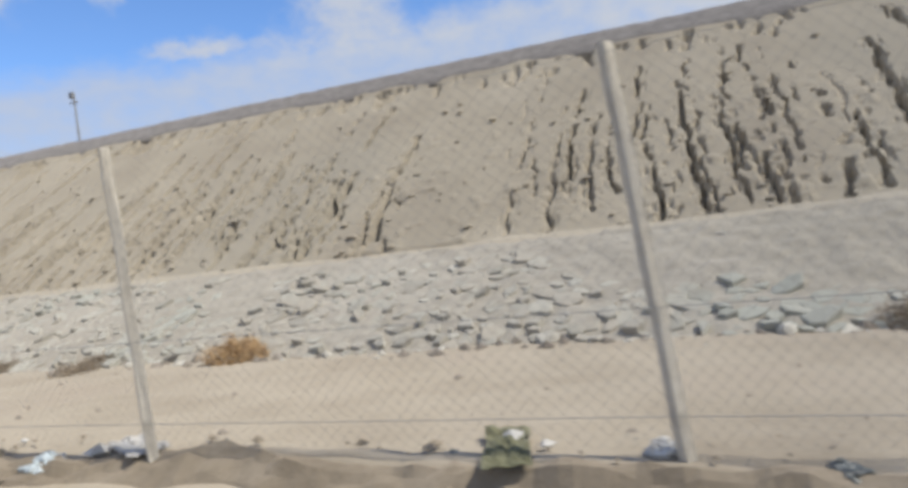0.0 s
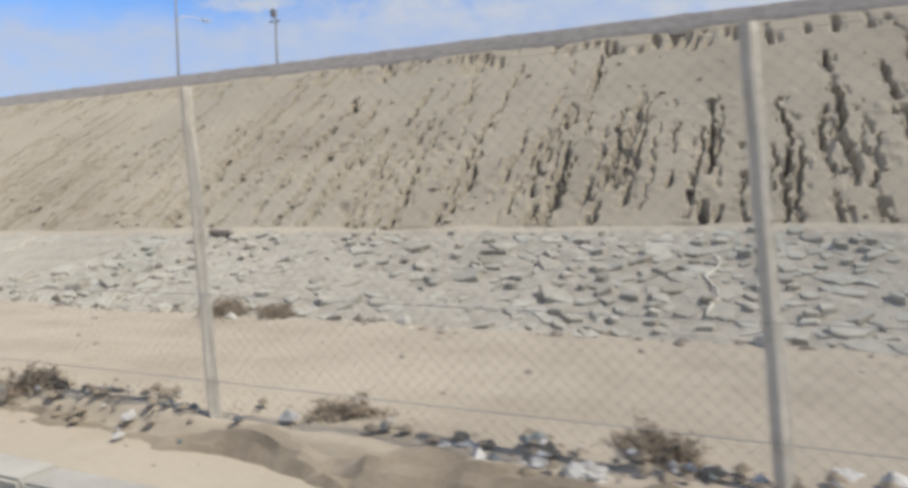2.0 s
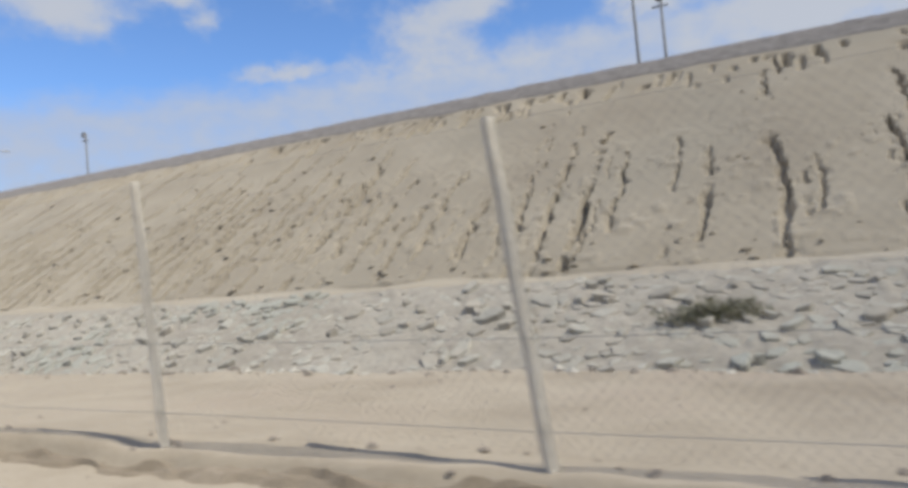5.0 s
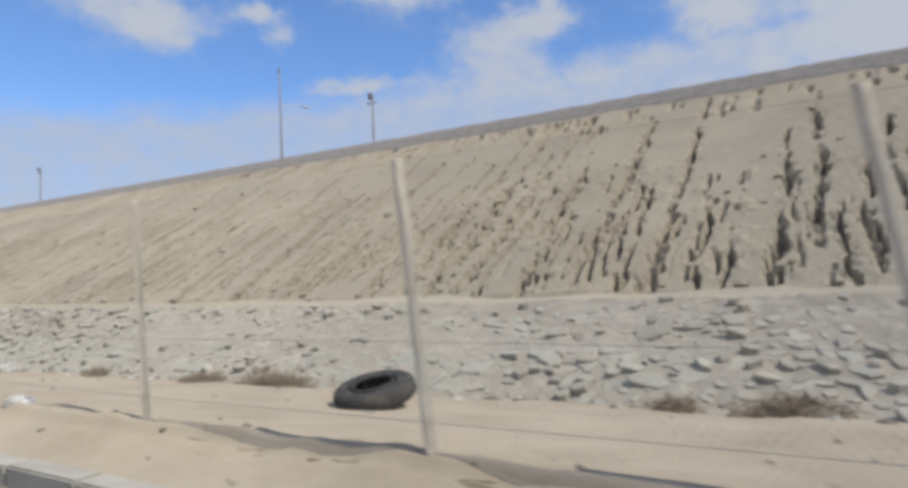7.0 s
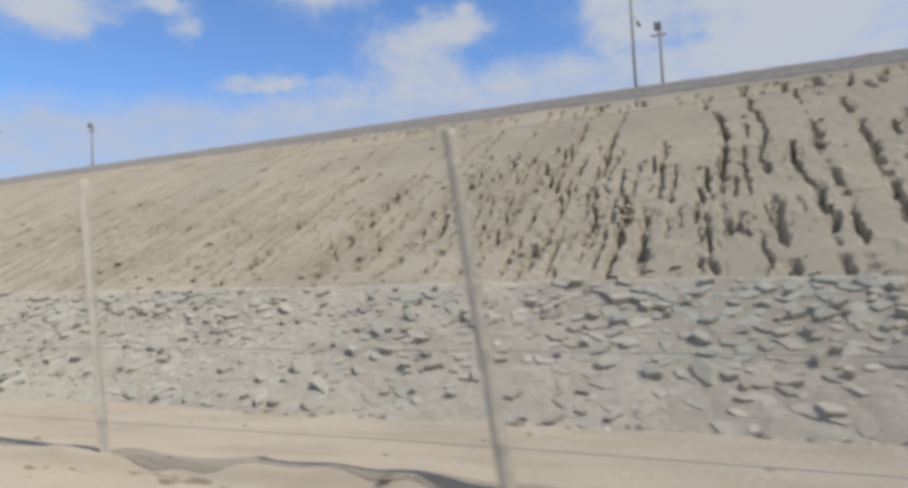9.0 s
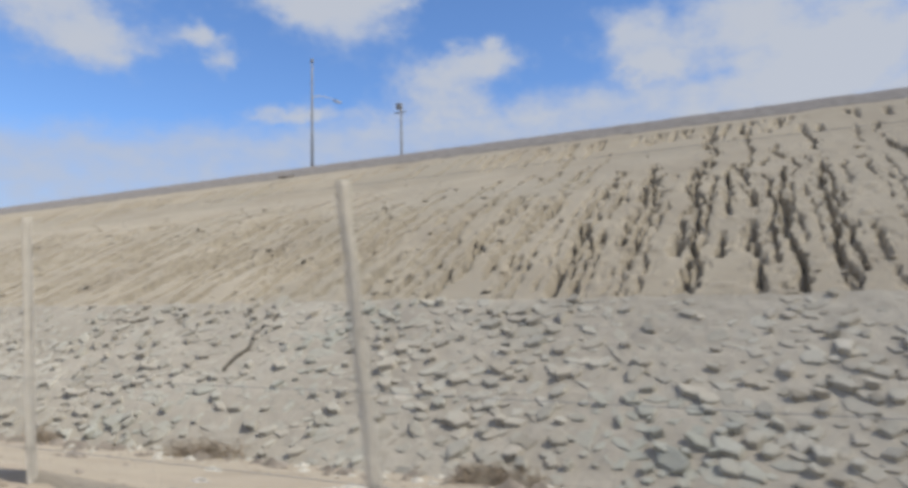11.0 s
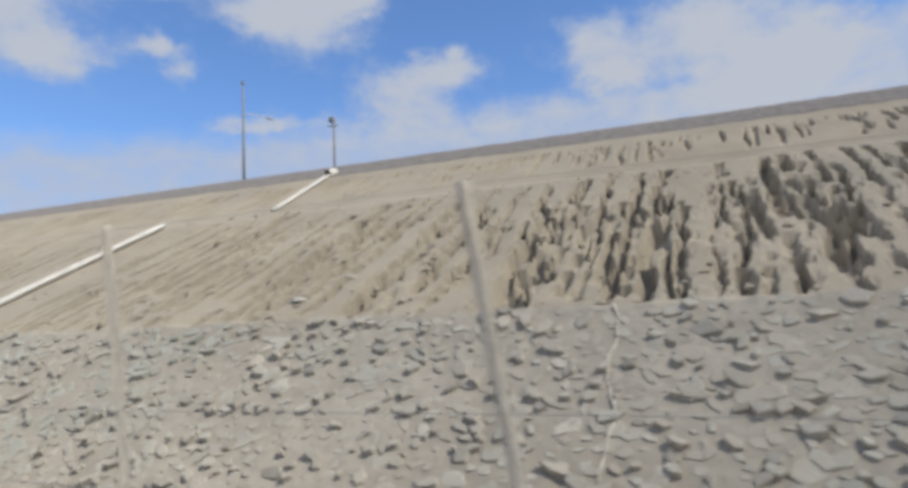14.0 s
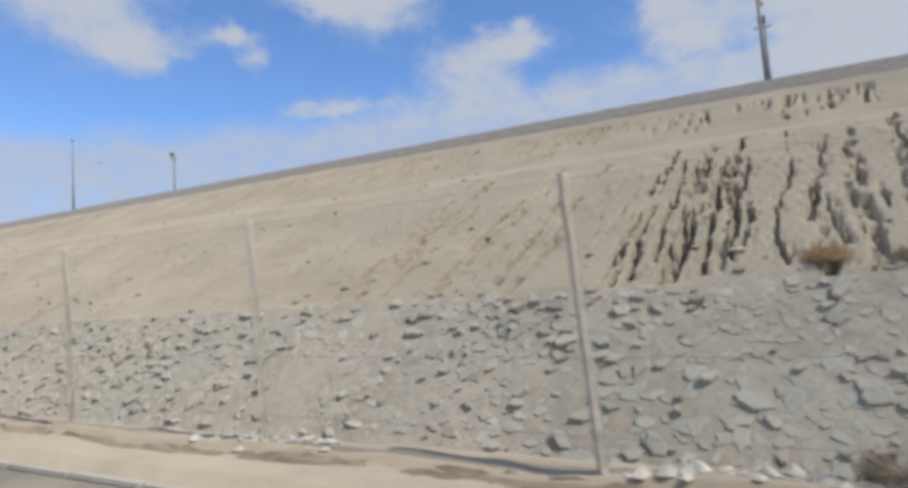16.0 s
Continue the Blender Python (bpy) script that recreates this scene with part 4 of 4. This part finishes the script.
def brush(x, y, sx, sy, sz, mat, label, seed, n=650, z=None):
    """A dry bush: a knot of stems with many thin twigs."""
    r = random.Random(seed)
    root = empty("bush", pose(x, y, (gz(x, y) if z is None else z) - 0.02, 0, 0, r.uniform(0, 360)), label, "bush", "dry bushes")
    bm = bmesh.new()
    for i in range(14):
        a, e = r.uniform(0, 6.28), r.uniform(0.15, 1.2)
        tip = Vector((math.cos(a) * math.cos(e) * sx, math.sin(a) * math.cos(e) * sy, math.sin(e) * sz)) * 0.85
        tube(bm, [(0, 0, 0), tip * 0.5 + Vector((r.uniform(-1, 1) * sx * 0.12, r.uniform(-1, 1) * sy * 0.12, 0)), tip], [0.010, 0.006, 0.003], 3, cap=False)
    part("stem_knot", bm, M_WOOD, root)
    bm = bmesh.new()
    for i in range(n):
        a, e, d = r.uniform(0, 6.28), math.asin(r.uniform(0.0, 1)), r.uniform(0.25, 1.0) ** 0.6
        d *= 0.8 + 0.3 * math.sin(a * 3 + seed) * math.cos(e * 4 + seed)
        p = Vector((math.cos(a) * math.cos(e) * sx * d, math.sin(a) * math.cos(e) * sy * d, math.sin(e) * sz * d))
        q = Vector((r.gauss(0, 1), r.gauss(0, 1), r.gauss(0.35, 0.8))).normalized() * r.uniform(0.06, 0.16) * (sx + sz)
        w = q.cross(Vector((r.gauss(0, 1), r.gauss(0, 1), r.gauss(0, 1)))).normalized() * r.uniform(0.003, 0.008)
        bm.faces.new([bm.verts.new(p + w), bm.verts.new(p - w), bm.verts.new(p + q)])
    part("crown", bm, mat, root)


for i, (x, dy, sx, sz) in enumerate(((-9.35, -0.1, 0.85, 0.55), (-12.15, -0.05, 0.5, 0.36), (-2.4, -0.1, 0.55, 0.34))):
    brush(x, foot(x, dy), sx, 0.5, sz, M_DRY, "rounded dry orange tumbleweed at the foot of the stones", 200 + i, 4200)
for i, (x, dy, sx, sz) in enumerate(((-21.3, -0.2, 0.5, 0.3), (5.1, -0.1, 0.6, 0.3), (-5.0, -0.1, 0.9, 0.18), (-20.6, 0.0, 0.4, 0.2), (-79.2, -0.1, 0.8, 0.25), (-80.4, -0.1, 0.5, 0.2), (-88.6, -0.2, 0.6, 0.18), (-91.9, -0.1, 0.6, 0.2), (-88.4, -0.1, 0.5, 0.18), (-86.7, -0.2, 0.9, 0.3),
                                    (-7.0, -0.1, 0.7, 0.2), (-38.5, -0.1, 0.7, 0.3), (-44.0, -0.1, 0.6, 0.25))):
    brush(x, foot(x, dy), sx, 0.35, sz, M_BROWN, "low dry brown brush along the embankment's foot", 220 + i, 1600)
for i, (x, dy, sx, sz) in enumerate(((-159.0, -0.5, 0.6, 0.25), (-162.5, -0.3, 0.7, 0.3), (-166.0, -0.6, 0.5, 0.25), (-170.5, -0.3, 0.6, 0.25), (-155.5, -0.4, 0.8, 0.3), (-151.0, -0.4, 0.7, 0.3))):
    brush(x, foot(x, dy), sx, 0.35, sz, M_BROWN, "low dry brown brush along the embankment's foot", 320 + i, 1500)
for i, (x, y, sx, sz) in enumerate(((-2.5, 5.12, 0.26, 0.16), (-2.3, 4.92, 0.28, 0.14), (-13.25, 5.1, 0.25, 0.16), (-17.37, 5.31, 0.32, 0.14), (-15.55, 5.28, 0.35, 0.2), (-19.8, 5.1, 0.3, 0.2), (-27.9, 5.15, 0.3, 0.18), (-38.27, 5.25, 0.25, 0.15),
                                   (-9.78, 5.12, 0.35, 0.14), (-7.76, 5.0, 0.22, 0.14), (-160.2, 6.0, 0.4, 0.3), (-159.5, 6.1, 0.35, 0.2), (-182.7, 5.65, 0.35, 0.3), (-190.4, 5.5, 0.42, 0.72), (-191.8, 5.4, 0.5, 0.3), (-235.4, 4.72, 0.45, 0.26), (-237.9, 5.0, 0.2, 0.12), (-229.6, 5.0, 0.4, 0.24), (-230.6, 5.05, 0.32, 0.2))):
    brush(x, y, sx, 0.2, sz, M_BROWN, "small dry brown bush on the dirt ridge", 250 + i, 1100)
for i, (x, y, sx, sz) in enumerate(((-216.9, 5.4, 0.4, 0.42), (-231.0, 5.4, 0.4, 0.24), (-233.7, 5.2, 0.3, 0.2), (-212.0, 5.4, 0.4, 0.3), (-47.4, 10.4, 0.9, 0.3))):
    brush(x, y, sx, 0.25, sz, M_OLIVE, "dusty olive bush behind the fence", 280 + i, 1500, None if y < 8 else slope_frame(x, y)[0])


brush(-235.5, 12.9, 0.6, 0.4, 0.35, M_DRY, "dry orange shrub at the foot of the gullies", 350, 2400, slope_frame(-235.5, 12.9)[0])
brush(-234.2, 12.8, 0.5, 0.4, 0.25, M_BROWN, "dry brown shrub at the foot of the gullies", 351, 1600, slope_frame(-234.2, 12.8)[0])


def branches(x, y, seed):
    r = random.Random(seed)
    root = empty("branch_pile", pose(x, y, gz(x, y)), "heap of bleached dead branches against the ridge", "branch pile")
    for i in range(16):
        bm = bmesh.new()
        a, l = r.uniform(-0.6, 0.6) + (math.pi if i % 2 else 0), r.uniform(0.15, 0.42)
        d = Vector((math.cos(a), math.sin(a) * 0.4, r.uniform(0.0, 0.3)))
        p = Vector((r.uniform(-0.4, 0.4), r.uniform(-0.12, 0.12), 0.04))
        tube(bm, [p, p + d * l * 0.4 + Vector((0, 0, r.uniform(0, 0.06))), p + d * l * 0.75 + Vector((0, r.uniform(-0.1, 0.1), 0.05)), p + d * l], [0.02, 0.016, 0.011, 0.005], 5)
        part("branch", bm, M_WOOD, root, smooth=True)


branches(-6.35, 4.95, 1)
brush(-6.1, 5.06, 0.42, 0.22, 0.17, M_BROWN, "low brown brush tangled with dead branches", 340, 2600)
brush(-6.75, 5.04, 0.32, 0.2, 0.12, M_BROWN, "low brown brush tangled with dead branches", 341, 1600)
branches(-20.8, 9.0, 2)


def rubble(name, count, where, smin, smax, mat, label, seed):
    """Many small loose stones in one mesh."""
    r = np.random.RandomState(seed)
    verts, faces = [], []
    base = np.array([(1, 0, -0.2), (0.4, 0.9, 0), (-0.5, 0.8, -0.1), (-1, 0.05, 0), (-0.45, -0.85, -0.1), (0.5, -0.8, 0), (0.1, 0.05, 0.75), (0, 0, -0.6)])
    tri = [(0, 1, 6), (1, 2, 6), (2, 3, 6), (3, 4, 6), (4, 5, 6), (5, 0, 6), (1, 0, 7), (2, 1, 7), (3, 2, 7), (4, 3, 7), (5, 4, 7), (0, 5, 7)]
    for i in range(count):
        x, y, z = where(r)
        s = smin + (smax - smin) * r.rand() ** 3
        a = r.uniform(0, 6.28)
        p = base * (1 + 0.35 * r.uniform(-1, 1, (8, 1))) * s * np.array([1.2, 0.9, 0.8])
        p = np.stack([p[:, 0] * math.cos(a) - p[:, 1] * math.sin(a), p[:, 0] * math.sin(a) + p[:, 1] * math.cos(a), p[:, 2]], -1) + (x, y, z + s * 0.15)
        k = len(verts)
        verts.extend(p.tolist())
        faces.extend([(a_ + k, b_ + k, c_ + k) for a_, b_, c_ in tri])
    me = bpy.data.meshes.new(name)
    me.from_pydata(verts, [], faces)
    me.materials.append(mat)
    tagged(new(name, me), label, "stones", kind="stuff")


def at_foot(r):
    x = r.uniform(-120, 8)
    y = float(along(FOOT_Y, x)) + r.normal(-0.12, 0.16)
    return x, y, gz(x, y)


def on_verge(r):
    x = r.uniform(-256, 7)
    y = 4.9 + float(bend(x)) + r.normal(0.1, 0.28)
    y = max(y, 4.36 + float(bend(x)))
    return x, y, gz(x, y)


def on_strip(r):
    x = r.uniform(-200, 8)
    y = r.uniform(5.6, 8.6)
    return x, y, gz(x, y)


def on_slope(r):
    x, w = r.uniform(-320, 14), r.rand() ** 2.2 * 0.7
    y = float(slope_point(x, w)[0])
    return x, y, slope_frame(x, y)[0] + 0.02


def on_ridge(r):
    x = r.uniform(-42, 5) if r.rand() < 0.35 else r.choice([-2.5, -6.2, -14.5, -16.0, -19.0, -28.6, -30.4, -35.7, -38.5]) + r.normal(0, 0.55)
    y = 5.0 + float(bend(x)) + r.normal(0.05, 0.13)
    return x, y, gz(x, y) + 0.03


def by_end(r):
    x = r.choice([-240.1, -236.3, -236.0]) + r.normal(0, 0.35)
    y = 4.95 + float(bend(x)) + r.normal(0.15, 0.12)
    return x, y, gz(x, y)


rubble("litter_scraps", 150, on_ridge, 0.012, 0.085, M_BAG, "pale paper and plastic scraps along the fence", 6)
rubble("ridge_clods", 900, on_ridge, 0.01, 0.055, M_DIRT, "crumbled brown clods along the dirt ridge", 9)
rubble("dark_scraps", 150, on_ridge, 0.01, 0.05, M_BAGDARK, "dark scraps and clods along the fence", 7)


def far_foot(r):
    x = r.uniform(-188, -142)
    y = float(along(FOOT_Y, x)) + 0.1 - abs(r.normal(0, 0.75))
    return x, y, gz(x, y)


rubble("far_foot_rubble", 420, far_foot, 0.02, 0.11, M_PALE, "pale rubble strewn along the foot of the stones", 10)
rubble("far_foot_clods", 900, far_foot, 0.02, 0.16, M_ROCK, "brown clods strewn along the foot of the stones", 11)
rubble("broken_plaster", 90, by_end, 0.02, 0.09, M_PALE, "broken pale plaster beside the fence posts", 8)
rubble("foot_rubble", 360, at_foot, 0.02, 0.10, M_PALE, "pale rubble and debris strewn along the foot", 1)
rubble("foot_clods", 800, at_foot, 0.02, 0.10, M_ROCK, "brown clods and stones along the foot", 2)
rubble("verge_stones", 1500, on_verge, 0.008, 0.045, M_ROCK, "small stones and clods along the dirt ridge", 3)
rubble("strip_stones", 500, on_strip, 0.01, 0.05, M_ROCK, "scattered small stones on the sandy strip", 4)
rubble("slope_clods", 2600, on_slope, 0.03, 0.13, M_SLOPE, "earth clods and stones on the gullied slope", 5)

# ---- stone pitching on the toe, built last ----


def stone_body(outline, lift, tip):
    """A rough stone from its outline: a buried ring, a shoulder and a broken face, tipped a little."""
    n = len(outline)
    rings = []
    for k, z in ((0.94, -0.09), (1.0, lift - 0.012), (0.88, lift)):
        q = outline * k
        rise = q @ tip if z > -0.05 else 0.0
        rings.append(np.concatenate([q, np.reshape(z + rise, (-1, 1)) * np.ones((n, 1))], 1))
    faces = [(k * n + i, k * n + (i + 1) % n, (k + 1) * n + (i + 1) % n, (k + 1) * n + i) for k in range(2) for i in range(n)]
    return np.concatenate(rings), faces + [tuple(range(2 * n, 3 * n))]


def build_pitching():
    """Irregular stones set over the toe in a dusty bed: most nearly flush, some proud and tipped, some sunk or lost."""
    r = np.random.RandomState(77)
    emb = bpy.data.objects["embankment"]
    wide, tall = 0.27, 0.18
    verts, faces, singles = [], [], 0
    for i in range(int(320 / wide)):
        gx = -306.0 + i * wide
        fy, fz, by, bz = (float(along(t, gx)) for t in (FOOT_Y, FOOT_Z, BENCH_Y, BENCH_Z))
        fy, fz = fy - 0.15, fz - 0.05
        length, tilt = math.hypot(by - fy, bz - fz), math.atan2(bz - fz, by - fy)
        ct, st = math.cos(tilt), math.sin(tilt)
        for j in range(int(length / tall) + 1):
            sx, sv = gx + wide * (0.5 * (j % 2) + r.uniform(-0.3, 0.3)), (j + 0.4) * tall + r.uniform(-0.08, 0.08)
            bury = vnoise(np.array([sx * 0.25]), np.array([sv * 0.6]), 141)[0] + 0.5 * vnoise(np.array([sx * 1.1]), np.array([sv * 1.3]), 142)[0]
            edge = max(0.0, sv / length - 0.86) * 4.0
            bare = 0.45 if -4.5 < sx < 7 else 0.15 if sx > -45 else 0.0
            if sv > length - 0.04 or bury - edge < -0.9 + bare - float(np.interp(-sx, [110, 150], [0.0, 0.35])) or r.rand() < 0.12 + edge * 0.35:
                continue
            n, grow = r.randint(4, 8), float(np.interp(-sx, [90, 150], [1.0, 0.95]))
            turn = np.sort((np.arange(n) + r.uniform(-0.32, 0.32, n)) * 2 * math.pi / n)
            size = min(r.lognormal(-0.2, 0.32), 1.7) * grow * np.array([wide * r.uniform(0.42, 0.72), tall * r.uniform(0.42, 0.68)])
            p = np.stack([np.cos(turn), np.sin(turn)], -1) * size * r.uniform(0.78, 1.15, (n, 1))
            spin = r.normal(0, 0.8)
            p = p @ np.array([(math.cos(spin), math.sin(spin)), (-math.sin(spin), math.cos(spin))])
            proud = r.rand() < float(np.interp(-sx, [110, 150], [0.20, 0.24])) + 0.12 * bury
            lift = max(0.003, 0.010 + 0.012 * bury + r.uniform(0, 0.014)) * float(np.interp(-sx, [110, 150], [1.0, 0.85])) + (r.uniform(0.03, 0.08) if proud else 0.0)
            lift *= 0.75 if sx > -45 else 1.0
            v, f = stone_body(p, lift, r.uniform(-0.2, 0.2, 2) * (1.5 if proud else 0.45))
            v = np.stack([v[:, 0], v[:, 1] * ct - v[:, 2] * st, v[:, 1] * st + v[:, 2] * ct], -1)
            at = (sx, fy + ct * sv, fz + st * sv)
            if -30.0 < sx < -5.0 and sv < 1.0 and singles < 300:
                me = bpy.data.meshes.new("stone")
                me.from_pydata(v.tolist(), [], f)
                me.materials.append(M_STONE1)
                ob = bpy.data.objects.new("stone", me)
                scene.collection.objects.link(ob)
                ob.parent, ob.location = emb, at
                singles += 1
                continue
            k = len(verts)
            verts.extend((v + at).tolist())
            faces.extend([tuple(q + k for q in g) for g in f])
    me = bpy.data.meshes.new("stone_pitching")
    me.from_pydata(verts, [], faces)
    me.materials.append(M_STONE)
    ob = new("stone_pitching", me)
    ob.parent = emb
    tagged(ob, "grey stone pitching on the embankment's toe", kind="stuff")


build_pitching()
